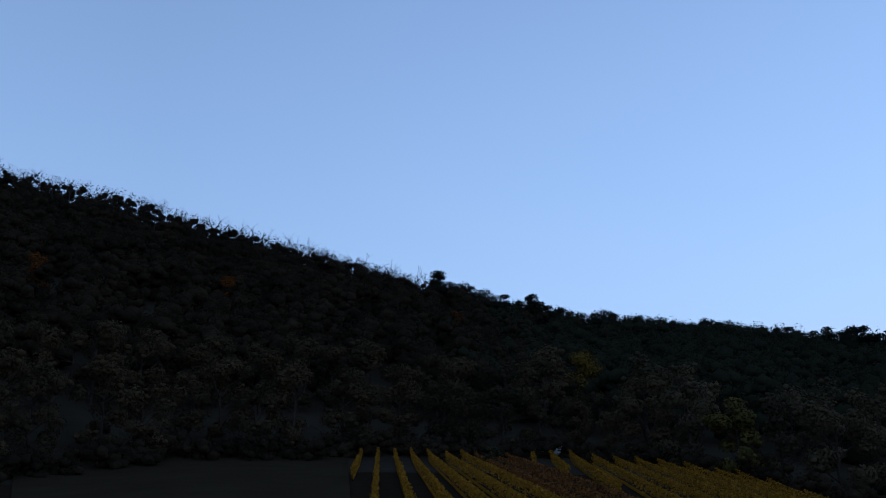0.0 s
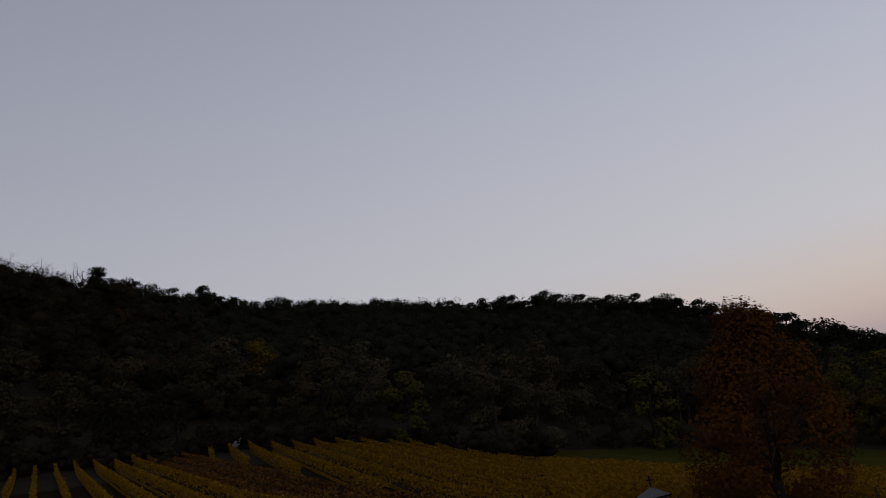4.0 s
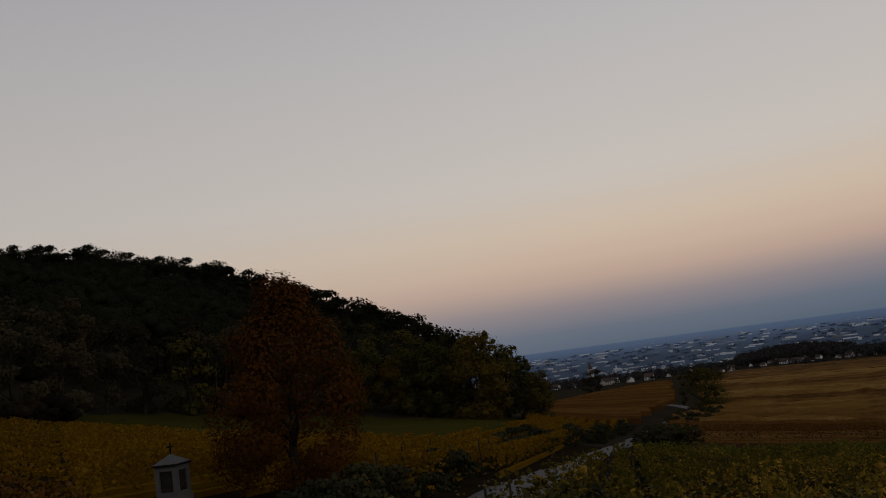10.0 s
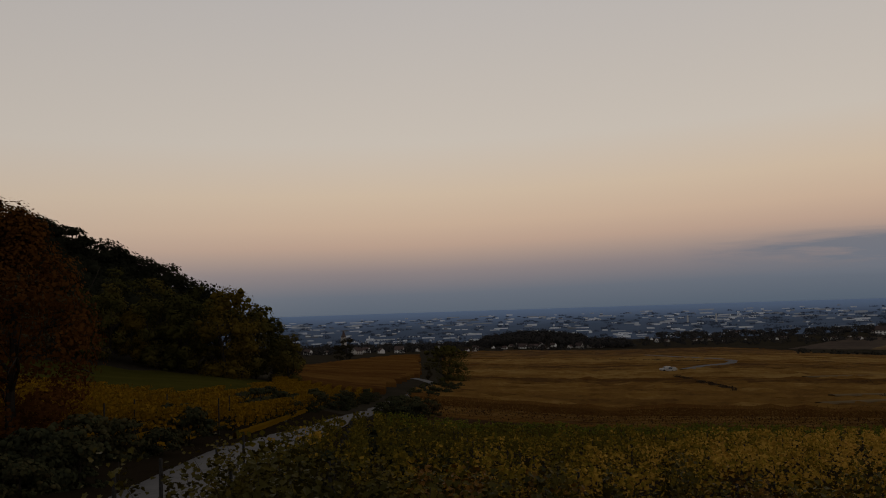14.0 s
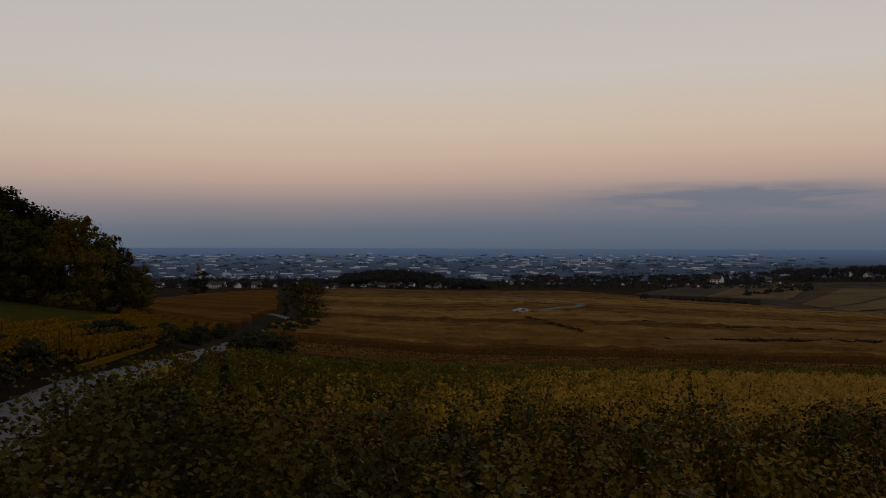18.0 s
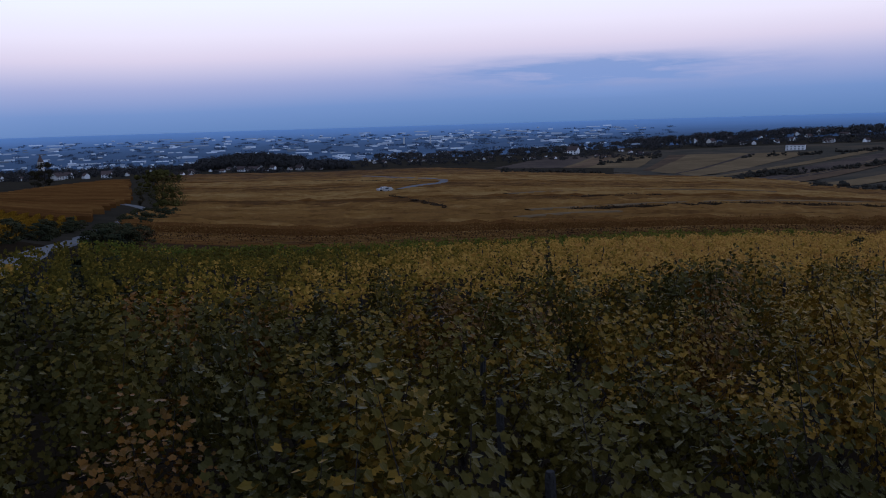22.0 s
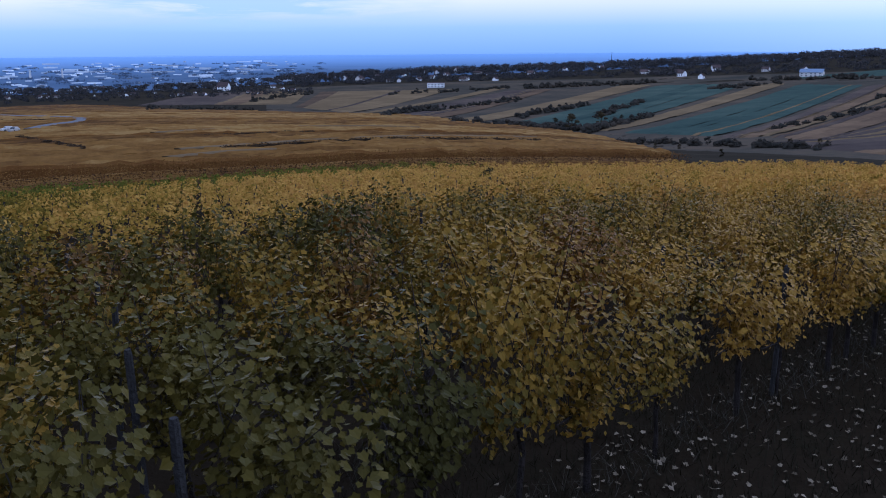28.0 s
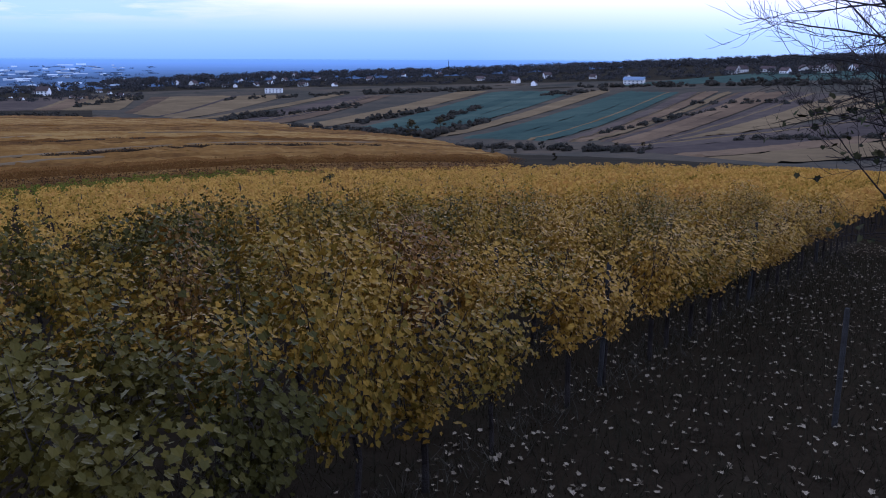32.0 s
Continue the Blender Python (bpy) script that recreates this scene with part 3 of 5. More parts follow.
def crown_points(rnd, n, height, width, low, shape):
    """Points of a crown made of many clumps with gaps between them."""
    out, faces = [], []
    clumps = int(rnd.integers(16, 24)) if shape != "egg" else 90
    if shape == "broad" and n > 4000:
        clumps = 46
    for _ in range(clumps):
        h = rnd.uniform(0, 1)
        if shape == "egg":
            r = width * 0.5 * (math.sin(math.pi * (0.16 + 0.8 * h ** 0.75)) ** 0.7) * math.sqrt(rnd.uniform(0.05, 1)) * 0.9 * (1 - 0.75 * h ** 4)
            flat = (width * 0.13, width * 0.13, height * 0.085)
        elif shape == "column":
            r = width * 0.5 * (math.sin(math.pi * min(1, (h * 0.93 + 0.09))) ** 0.6) * math.sqrt(rnd.uniform(0.1, 1))
            flat = (width * 0.15, width * 0.15, height * 0.1)
        else:
            r = width * 0.5 * math.sqrt(max(0.05, 1 - (2 * h - 0.85) ** 2 * 0.75)) * math.sqrt(rnd.uniform(0.15, 1)) * 0.82
            flat = (width * 0.17, width * 0.17, height * 0.09)
        a = rnd.uniform(0, 2 * math.pi)
        c = np.array((r * math.cos(a), r * math.sin(a), low + (height - low) * h * 0.95))
        k = n // clumps
        q = rnd.normal(size=(k, 3))
        q = q / np.linalg.norm(q, axis=1)[:, None] * rnd.uniform(0.55, 1.1, (k, 1))
        out.append(c + q * np.array(flat))
        faces.append(q + (c - np.array((0, 0, (low + height) / 2))) / max(width, height) * 1.2 + np.array((0, 0, 0.25)))
    return np.concatenate(out), np.concatenate(faces)


def pine_points(rnd, n, height, width, low):
    """Points of an umbrella pine: flat plates of needles, one above the other, with air between."""
    out, faces = [], []
    plates = []
    tiers = int(rnd.integers(3, 6))
    for k in range(tiers):
        rel = (k + rnd.uniform(0, 0.5)) / tiers
        for _ in range(4 if k < tiers - 1 else 2):
            a, r = rnd.uniform(0, 6.28), width * 0.3 * (1.05 - 0.8 * rel) * math.sqrt(rnd.uniform(0.05, 1))
            plates.append((r * math.cos(a), r * math.sin(a), height * (low + (0.93 - low) * (rel + rnd.normal() * 0.03)), width * rnd.uniform(0.18, 0.30) * (1.15 - 0.5 * rel)))
    area = sum(p[3] ** 2 for p in plates)
    for x, y, z, r in plates:
        k = max(30, int(n * r * r / area))
        a, q = rnd.uniform(0, 6.28, k), np.sqrt(rnd.uniform(0, 1, k))
        f1, f2 = rnd.uniform(0, 6.28, 2)
        edge_r = r * (1 + 0.22 * np.sin(3 * a + f1) + 0.13 * np.sin(7 * a + f2))
        h = 0.62 * r * np.sqrt(1 - q ** 2 * 0.92) * rnd.uniform(-0.4, 1.0, k) - 0.1 * r * q ** 2
        out.append(np.column_stack([x + edge_r * q * np.cos(a), y + edge_r * q * np.sin(a), z + h]))
        faces.append(np.column_stack([np.cos(a) * q * 0.7, np.sin(a) * q * 0.7, rnd.uniform(0.2, 1.0, k)]))
    return np.concatenate(out), np.concatenate(faces)


def make_tree(name, label, seed, height, width, shape, leaf_mat, leaves=1200, size=0.4, low=0.25, wood="bark", category="tree", depth=2):
    rnd = np.random.default_rng(seed)
    root = tagged(new(name), label, category)
    t = Build()
    if shape == "pine":
        top = height * 0.84
    else:
        top = height * 0.62
    bend = rnd.normal(size=(6, 2)) * height * 0.012
    z = np.linspace(-0.4, top, 6)
    pts = np.column_stack([np.cumsum(bend[:, 0]), np.cumsum(bend[:, 1]), z])
    pts[:2, :2] = 0
    t.tube(pts, np.linspace(height * 0.022, height * 0.008, 6) + 0.02, 7)
    for _ in range(7 if shape != "pine" else 9):
        h = rnd.uniform(low + 0.08, 0.95)
        p = np.array([np.interp(h * top, z, pts[:, k]) for k in range(3)])
        a = rnd.uniform(0, 2 * math.pi)
        up = 0.2 if shape == "pine" else 1.5 if shape == "column" else 0.8
        limbs(t, rnd, p, (math.cos(a), math.sin(a), up), width * (0.22 if shape == "pine" else 0.42), height * 0.009, depth - 1, 0.5)
    part("trunk", t, M[wood], root)
    if leaves:
        p, o = pine_points(rnd, leaves, height, width, low) if shape == "pine" else crown_points(rnd, leaves, height, width, height * low, shape)
        c = Build().quads(leaf_quads(p, size, o, 0.16))
        if shape == "broad":
            lumps(c, rnd, p[rnd.integers(0, len(p), 60)], width * 0.05)
        part("crown", c, M[leaf_mat], root, smooth=True)
    return root


def spin(p, scale=1.0, tall=1.0):
    """A standing pose with a random turn; the scale is kept by the copy."""
    return Matrix.Translation(p) @ Matrix.Rotation(random.uniform(0, 6.28), 4, "Z")


def plant(proto, az, d, s=1.0, group="", sink=0.2):
    c = copy_thing(proto, spin(at(az, d, -sink)))
    c.scale = (s * random.uniform(0.92, 1.08), s * random.uniform(0.92, 1.08), s)
    if group:
        tagged(c, group=group)
    return c


def put_away(protos):
    for o in protos:
        for c in list(o.children_recursive) + [o]:
            bpy.data.objects.remove(c)


SKY_AZ = [-40, -29, -22, -14.7, -7, 0.8, 8.4, 15.7, 22.5, 28.2, 33.8, 39.3, 44.5, 49.4, 52.5]
SKY_EL = [20.6, 19.9, 19.4, 17.7, 16.1, 14.1, 12.2, 11.2, 10.2, 9.5, 8.6, 6.9, 4.6, 2.6, 1.9]

PINES = [make_tree("pine_tree", "dark umbrella-crowned pine on the wooded ridge", 10 + k, 12, 7.5 + k * 0.7, "pine", "pine", 2200, 0.55, 0.45, category="pine tree") for k in range(7)]
BARES = [make_tree("bare_tree", "leafless tree with fine grey branches on the ridge", 20 + k, 10, 6, "broad", "leaf_dark", 0, depth=3) for k in range(3)]
BROADS = [make_tree("broadleaf_tree", "dark broadleaf tree with dull autumn foliage at the wood's edge", 30 + k, 13, 8.5 + k * 0.5, "broad", "leaf_dark", 3000, 0.4, 0.12) for k in range(6)]
GREYS = [make_tree("broadleaf_tree", "grey-brown broadleaf tree with faded leaves at the wood's edge", 64 + k, 13, 8.5 + k * 0.5, "broad", "leaf_grey", 3000, 0.4, 0.08) for k in range(4)]
OLIVES = [make_tree("broadleaf_tree", "olive-brown broadleaf tree at the end of the wood", 50 + k, 13, 9, "broad", "leaf_olive", 2400, 0.45, 0.06) for k in range(3)]
YELLOWS = [make_tree("yellow_tree", "broadleaf tree with yellowing crown at the wood's edge", 40 + k, 11, 7, "broad", "leaf_yellow", 4200, 0.36, 0.15) for k in range(2)]
RUSTS = [make_tree("rust_tree", "small tree with rust-red autumn leaves in the dark wood", 44 + k, 10, 6, "broad", "leaf_red", 1300, 0.45, 0.2) for k in range(2)]


def crest(az):
    return float(np.interp(az, BEARING, D4))


def edge(az):
    return float(np.interp(az, BEARING, D3))


def ridge_trees():
    az = -39.0
    while az < 51.5:
        d = crest(az) * random.uniform(0.93, 1.0)
        g = at(az, d)
        want = d * math.tan(radians(float(np.interp(az, SKY_AZ, SKY_EL)) + random.uniform(-0.15, 0.3 if az > -3 else 0.05) + (0.75 if az < 0 else 0.15))) - g.z
        leafless = az < -1
        proto = random.choice(BARES if leafless else PINES)
        base = 10 if leafless else 12
        plant(proto, az, d, max(0.45, min(1.5, want / base * 1.09)), "trees along the ridge")
        az += random.uniform(0.6, 1.0) * (0.95 if az > -3 else 0.6)


ridge_trees()

# single trees that stand out
plant(PINES[1], 6.2, 262, 1.2, "trees along the ridge")
plant(PINES[2], 28.4, 240, 1.15, "trees along the ridge")
plant(BARES[0], -11.2, 284, 1.15, "trees along the ridge")
plant(BARES[1], 23.7, 248, 1.0, "trees along the ridge")
plant(YELLOWS[0], 9.0, 139, 1.02)
plant(OLIVES[0], 18.0, 104, 0.72)
plant(YELLOWS[0], 46.5, 143, 0.8)
plant(RUSTS[0], 0.8, 205, 0.9)
plant(RUSTS[1], -14.5, 190, 0.9)
plant(RUSTS[0], -26.0, 170, 0.9)


def edge_trees():
    # the wood's front, two deep, up to the end of the spur
    az = -38.0
    while az < 56.4:
        for row in range(2):
            d = edge(az) + 4 + row * 14 + random.uniform(-3, 3)
            s = random.uniform(0.7, 1.0)
            if abs(az - 9) < 2.2 or abs(az - 18) < 2.0:
                s *= 0.55
            if az > 44:
                s = float(np.interp(az, [44, 48, 52, 53.5, 54.6, 55.6, 56.3], [0.8, 0.92, 1.02, 1.02, 0.92, 0.7, 0.45]))
            plant(random.choice(OLIVES if az > 43 or (az > 25 and random.random() < 0.12) else GREYS if az > 10 and random.random() < 0.75 else BROADS), az + random.uniform(-0.6, 0.6), d, s, "trees at the edge of the wood")
        az += 260.0 / edge(az) * random.uniform(0.85, 1.2)


edge_trees()
# the end of the spur: a tall yellowing tree and darker ones beside it
SPUR = make_tree("yellow_tree", "tall broad tree with yellow-green crown ending the wood", 63, 16, 14, "broad", "leaf_yellow", 5400, 0.42, 0.05)
plant(SPUR, 52.1, 139, 0.9)
for az, d, s in ((50.2, 152, 0.95), (54.0, 150, 1.0), (55.1, 156, 0.8), (53.1, 146, 1.05), (55.9, 154, 0.55), (48.0, 168, 1.05), (50.0, 172, 1.1), (46.0, 172, 1.0)):
    plant(random.choice(OLIVES), az, d, s, "trees at the edge of the wood")


def crown(b, rnd, p, h, w):
    q, o = crown_points(rnd, 210, h, w, h * 0.25, "broad")
    core = np.array((0, 0, h * 0.5))
    lumps(b, rnd, np.array(p) + core + (q[rnd.integers(0, len(q), 6)] - core) * 0.6, w * 0.17, 0.8)
    lumps(b, rnd, np.array(p) + np.column_stack([rnd.normal(size=(3, 2)) * w * 0.16, np.full(3, h * 0.2)]), w * 0.2, 1.0)
    b.quads(leaf_quads(q + np.array(p), 0.42, o, 0.25))


def forest_fill():
    """The wood between its front and the ridge: crowns without number."""
    b, bare = Build(), Build()
    rnd = np.random.default_rng(3)
    for _ in range(2000):
        az = rnd.uniform(-42, 50)
        e, c = edge(az) + 22, crest(az) - 8
        if c < e + 5:
            continue
        d = math.sqrt(rnd.uniform(e * e, c * c))
        p = at(az, d)
        h = rnd.uniform(7, 11)
        w = rnd.uniform(6, 9)
        # crowns left of about bearing 4 take the leaves with shade in their colour
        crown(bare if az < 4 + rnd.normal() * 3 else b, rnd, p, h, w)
    # the crest itself, a little below the single trees that stand on it
    for az in np.arange(-41, 46, 0.33):
        d = crest(az) * rnd.uniform(0.95, 1.0)
        g = at(az, d)
        h = d * math.tan(radians(float(np.interp(az, SKY_AZ, SKY_EL)) - rnd.uniform(0.15, 0.4) + (0.45 if az < -3 else 0.15 if az < 24 else 0.0) - (0.1 if az > -3 else 0.0))) - g.z
        if h > 3:
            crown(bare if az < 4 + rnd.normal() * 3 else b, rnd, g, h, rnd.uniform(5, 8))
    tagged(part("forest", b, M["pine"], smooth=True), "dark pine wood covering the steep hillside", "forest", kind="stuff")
    tagged(part("forest", bare, M["leaf_brown_shaded"], smooth=True), "brown half-leafless wood with shade in its colour on the steep hillside", "forest", kind="stuff")


forest_fill()
put_away(PINES + GREYS + OLIVES + BARES + YELLOWS + RUSTS + [SPUR])

# the rust-red tree by the track
red_tree = make_tree("red_tree", "tall slender tree with rust-brown autumn leaves beside the track", 71, 8.8, 6.6, "egg", "leaf_red", 24000, 0.14, 0.02, depth=2)
red_tree.matrix_basis = Matrix.Translation(at(39.3, 34, -0.1))

# ---------------------------------------------------------------- vines
ROW = radians(151.0)
ALONG = np.array((math.sin(ROW), math.cos(ROW)))
ACROSS = np.array((ALONG[1] * -1, ALONG[0]))
FIRST, GAP = 3.95, 1.95

LEAF = np.array([(0, -0.36, 0), (0.34, -0.52, 0.05), (0.42, -0.18, 0.03), (0.60, -0.02, 0.12), (0.36, 0.20, 0.03), (0.0, 0.60, -0.06),
                 (-0.36, 0.20, 0.03), (-0.60, -0.02, 0.12), (-0.42, -0.18, 0.03), (-0.34, -0.52, 0.05)])
LEAF_F = [[0, 1, 2, 4], [2, 3, 4, 4], [0, 4, 5, 6], [0, 6, 8, 9], [6, 7, 8, 8]]


def leaf_faces(n):
    f = []
    for i in range(n):
        for q in LEAF_F:
            f.append([k + 10 * i for k in dict.fromkeys(q)])
    return f


def vine_leaves(points, size, outward):
    """Lobed leaves, hanging and facing outward from the row."""
    n = len(points)
    nor = outward + rng.normal(size=(n, 3)) * 0.42 + np.array((0, 0, 0.5))
    nor /= np.linalg.norm(nor, axis=1)[:, None]
    down = np.array((0, 0, -1.0)) + rng.normal(size=(n, 3)) * 0.45
    v = down - nor * np.sum(down * nor, 1)[:, None]
    v /= np.linalg.norm(v, axis=1)[:, None]
    u = np.cross(v, nor)
    s = size * rng.uniform(0.6, 1.25, (n, 1, 1))
    k = LEAF[None] * s
    pts = points[:, None] + k[..., :1] * u[:, None] + k[..., 1:2] * v[:, None] + k[..., 2:3] * nor[:, None]
    return pts.reshape(-1, 3), leaf_faces(n)


def make_vine(seed, mat, leaves=1350, size=0.053, tall=1.85, wide=0.42):
    rnd = np.random.default_rng(seed)
    root = tagged(new("grapevine"), "", "vine")
    t = Build()
    x = rnd.uniform(-0.1, 0.1)
    t.tube([(x, 0, -0.1), (x + 0.04, 0.02, 0.3), (x - 0.03, 0, 0.6), (x + 0.02, 0, 0.82)], [0.035, 0.028, 0.03, 0.035], 7)
    part("trunk", t, M["vine_bark"], root)
    c = Build()
    for s in (-1, 1):
        c.tube([(x, 0, 0.8), (x + s * 0.25, 0.02, 0.88), (x + s * 0.55, 0, 0.9)], [0.016, 0.012, 0.008], 4)
    shoots = []
    for _ in range(7):
        a = rnd.uniform(-0.4, 0.4)
        tip = np.array((a + rnd.normal() * 0.15, rnd.normal() * 0.2, tall + rnd.normal() * 0.2))
        p = [np.array((a, 0, 0.88)), np.array((a, rnd.normal() * 0.08, 1.3)), tip]
        c.tube(p, [0.006, 0.005, 0.003], 3)
        shoots.append(p)
    tagged(part("cane", c, M["twig"], root), kind="stuff")
    k = rnd.integers(0, 7, leaves)
    f = rnd.uniform(0.0, 1.12, leaves)
    pts = np.empty((leaves, 3))
    for i in range(leaves):
        p = shoots[k[i]]
        h = f[i] * 2
        a = p[0] + (p[1] - p[0]) * min(h, 1) if h < 1 else p[1] + (p[2] - p[1]) * min(h - 1, 1.12)
        pts[i] = a
    side = rnd.choice([-1, 1], leaves)
    pts += rnd.normal(size=(leaves, 3)) * np.array((0.085, 0.08, 0.06))
    reach = rnd.uniform(0.02, wide * 0.95, leaves) * np.clip(f * 1.15, 0.2, 1)
    pts[:, 1] += side * reach
    pts[:, 2] -= reach * 0.32
    pts[:, 2] -= rnd.uniform(0, 0.1, leaves) * (f < 0.35)
    out = np.column_stack([rnd.normal(size=leaves) * 0.3, side * 0.9, np.where(f > 0.85, 0.9, 0.1)])
    v, q = vine_leaves(pts, size, out)
    tagged(part("foliage", Build().add(v, q), M[mat], root), kind="stuff")
    return root


def row_xy(p, s):
    """A place in the near vineyard: p metres out from the bank, s metres along the row."""
    return ACROSS * p + ALONG * s


LABEL = {"vine": "trellised grapevine with yellowing green autumn leaves", "vine_green": "trellised grapevine still thick with dull green leaves",
         "vine_gold": "trellised grapevine with golden-yellow autumn leaves",
         "vine_rust": "trellised grapevine with rusty orange autumn leaves"}
VINES = {m: [make_vine(100 + 10 * i + k, m) for k in range(4)] for i, m in enumerate(LABEL)}
VINES_BEYOND = {m: [make_vine(200 + 10 * i + k, m, 640, 0.072) for k in range(3)] for i, m in enumerate(LABEL)}
for m, l in LABEL.items():
    for o in VINES[m] + VINES_BEYOND[m]:
        tagged(o, l, "vine")


def beyond_track(x, y):
    """True on the vineyard's side of the track."""
    return np.degrees(np.arctan2(x, y)) > np.interp(np.hypot(x, y), [5, 10, 20, 30, 45, 75, 140], [44, 47.7, 53, 56, 59.5, 63.3, 65.8])


def row_angle():
    return math.atan2(ALONG[1], ALONG[0])


POST_MESH = Build().box((0, 0, 0.8), (0.05, 0.05, 1.75)).mesh("post")
TRUNK_MESH = Build().tube([(0, 0, -0.1), (0.03, 0, 0.4), (0, 0, 0.85)], [0.04, 0.03, 0.035], 5).mesh("trunk")


def near_vines():
    for r in range(7):
        p = FIRST + GAP * r
        s = -20.0 + random.uniform(0, 1)
        end = 30 - r * 1.2
        while s < end:
            x, y = row_xy(p, s) + np.random.normal(size=2) * 0.05
            az = math.degrees(math.atan2(x, y))
            if not beyond_track(x, y):
                s += 1.0
                continue
            if r == 0:
                if 125.4 < az < 126.7:
                    s += 0.4
                    continue
                kind = "vine_rust" if 83.5 < az < 91.5 else random.choice(("vine_gold", "vine_gold", "vine")) if az > 121.5 else random.choice(("vine_green", "vine_green", "vine_green", "vine"))
            else:
                g = 0.72 - 0.011 * (az - 75) - 0.03 * r
                w = random.random()
                kind = "vine_green" if w < g else "vine_gold" if w > (2 if r < 3 and az < 118 else 0.95) - 0.003 * (az - 75) else "vine_rust" if w > 0.8 else "vine"
            m = Matrix.Translation((x, y, float(ground_z(x, y)))) @ Matrix.Rotation(row_angle() + random.choice((0, math.pi)) + random.uniform(-0.06, 0.06), 4, "Z")
            c = copy_thing(random.choice((VINES if r < 3 else VINES_BEYOND)[kind]), m)
            tagged(c, group="grapevines in the near rows")
            k = random.uniform(0.8, 1.12)
            c.scale = (random.uniform(0.85, 1.15), random.uniform(0.75, 1.35), k)
            s += 1.12 + random.uniform(-0.15, 0.45 if az > 121 and r == 0 else 0.15)


near_vines()


def far_rows_near_field():
    """The near vineyard's farther rows, each a hedge of leaves on its posts."""
    for r in range(7, 35):
        p = FIRST + GAP * r
        s0 = -46.0
        s1 = 95.0
        b = Build()
        fine = r < 15
        n = int((s1 - s0) * (125 if fine else 75))
        s = rng.uniform(s0, s1, n)
        h = np.where(rng.random(n) < 0.7, 0.85 + 1.05 * np.sqrt(rng.random(n)), 0.7 + 1.1 * rng.random(n))
        # each vine a mass of its own, higher or lower than its neighbours
        vine = np.floor(s / 1.15).astype(int) - int(s0)
        own = np.random.default_rng(r).uniform(0.62, 1.18, 200)[vine % 200]
        h = 0.75 + (h - 0.75) * own
        apart = np.abs(s / 1.15 - np.floor(s / 1.15) - 0.5)
        q = p + rng.normal(size=n) * 0.17
        x = ACROSS[0] * q + ALONG[0] * s
        y = ACROSS[1] * q + ALONG[1] * s
        keep = (np.hypot(x, y) < 90) & beyond_track(x, y)
        # a gap here and there where a vine has died
        keep &= (apart < 0.29) | (rng.random(n) < 0.12)
        keep &= np.sin(s * 0.71 + r * 2.3) + np.sin(s * 1.9 + r) > -1.75
        pts = np.column_stack([x, y, ground_z(x, y) + h])[keep]
        face = np.column_stack([ACROSS[0] * -(rng.random(len(pts)) - 0.25), ACROSS[1] * -(rng.random(len(pts)) - 0.25), np.full(len(pts), 0.5)])
        b.quads(leaf_quads(pts, 0.13 if fine else 0.17, face, 0.5))
        row = tagged(new("vine_row"), "long trellised vine row with yellow autumn foliage", "vine row", "vine rows of the near vineyard")
        part("foliage", b, M["row_mid" if r < 28 else "row_green"], row)
        for t in np.arange(s0 + 1, s1, 5.5):
            x, y = row_xy(p, t)
            if math.hypot(x, y) < 70 and beyond_track(x, y):
                o = part("post", POST_MESH, M["post"], row)
                o.matrix_basis = pose(x, y, float(ground_z(x, y)), random.uniform(-3, 3), random.uniform(-3, 3), 0)


far_rows_near_field()


def near_rows_rest():
    """The first rows where they run on away from the camera."""
    for r in range(7):
        p = FIRST + GAP * r
        s0, s1 = 30 - r * 1.2, 90.0
        n = int((s1 - s0) * 150)
        s = rng.uniform(s0, s1, n)
        h = 0.8 + 1.1 * np.sqrt(rng.random(n)) + 0.12 * np.sin(s * 5.7 + r)
        q = p + rng.normal(size=n) * 0.17
        x, y = ACROSS[0] * q + ALONG[0] * s, ACROSS[1] * q + ALONG[1] * s
        pts = np.column_stack([x, y, ground_z(x, y) + h])
        row = tagged(new("vine_row"), "long trellised vine row with golden autumn foliage", "vine row", "vine rows of the near vineyard")
        part("foliage", Build().quads(leaf_quads(pts, 0.14)), M["row_mid"], row)
        if r > 1:
            continue
        for t in np.arange(s0 + 0.4, min(s1, 60), 1.1):
            x, y = row_xy(p, t)
            o = part("trunk", TRUNK_MESH, M["vine_bark"], row)
            o.matrix_basis = pose(x, y, float(ground_z(x, y)), random.uniform(-5, 5), random.uniform(-5, 5), random.uniform(0, 360))


near_rows_rest()


def make_post():
    root = tagged(new("vineyard_post"), "grey wooden vineyard post standing in the row", "post", "posts in the vine rows")
    part("post", Build().tube([(0, 0, -0.2), (0, 0, 1.68), (0, 0, 1.72)], [0.034, 0.031, 0.024], 8), M["post"], root)
    return root


POST = make_post()
for r in range(7):
    for s in np.arange(-14.0 + 0.7 * r, 30, 8.1):
        x, y = row_xy(FIRST + GAP * r, s)
        if beyond_track(x, y):
            copy_thing(POST, pose(x, y, float(ground_z(x, y)), random.uniform(-3, 3), random.uniform(-3, 3), 0))


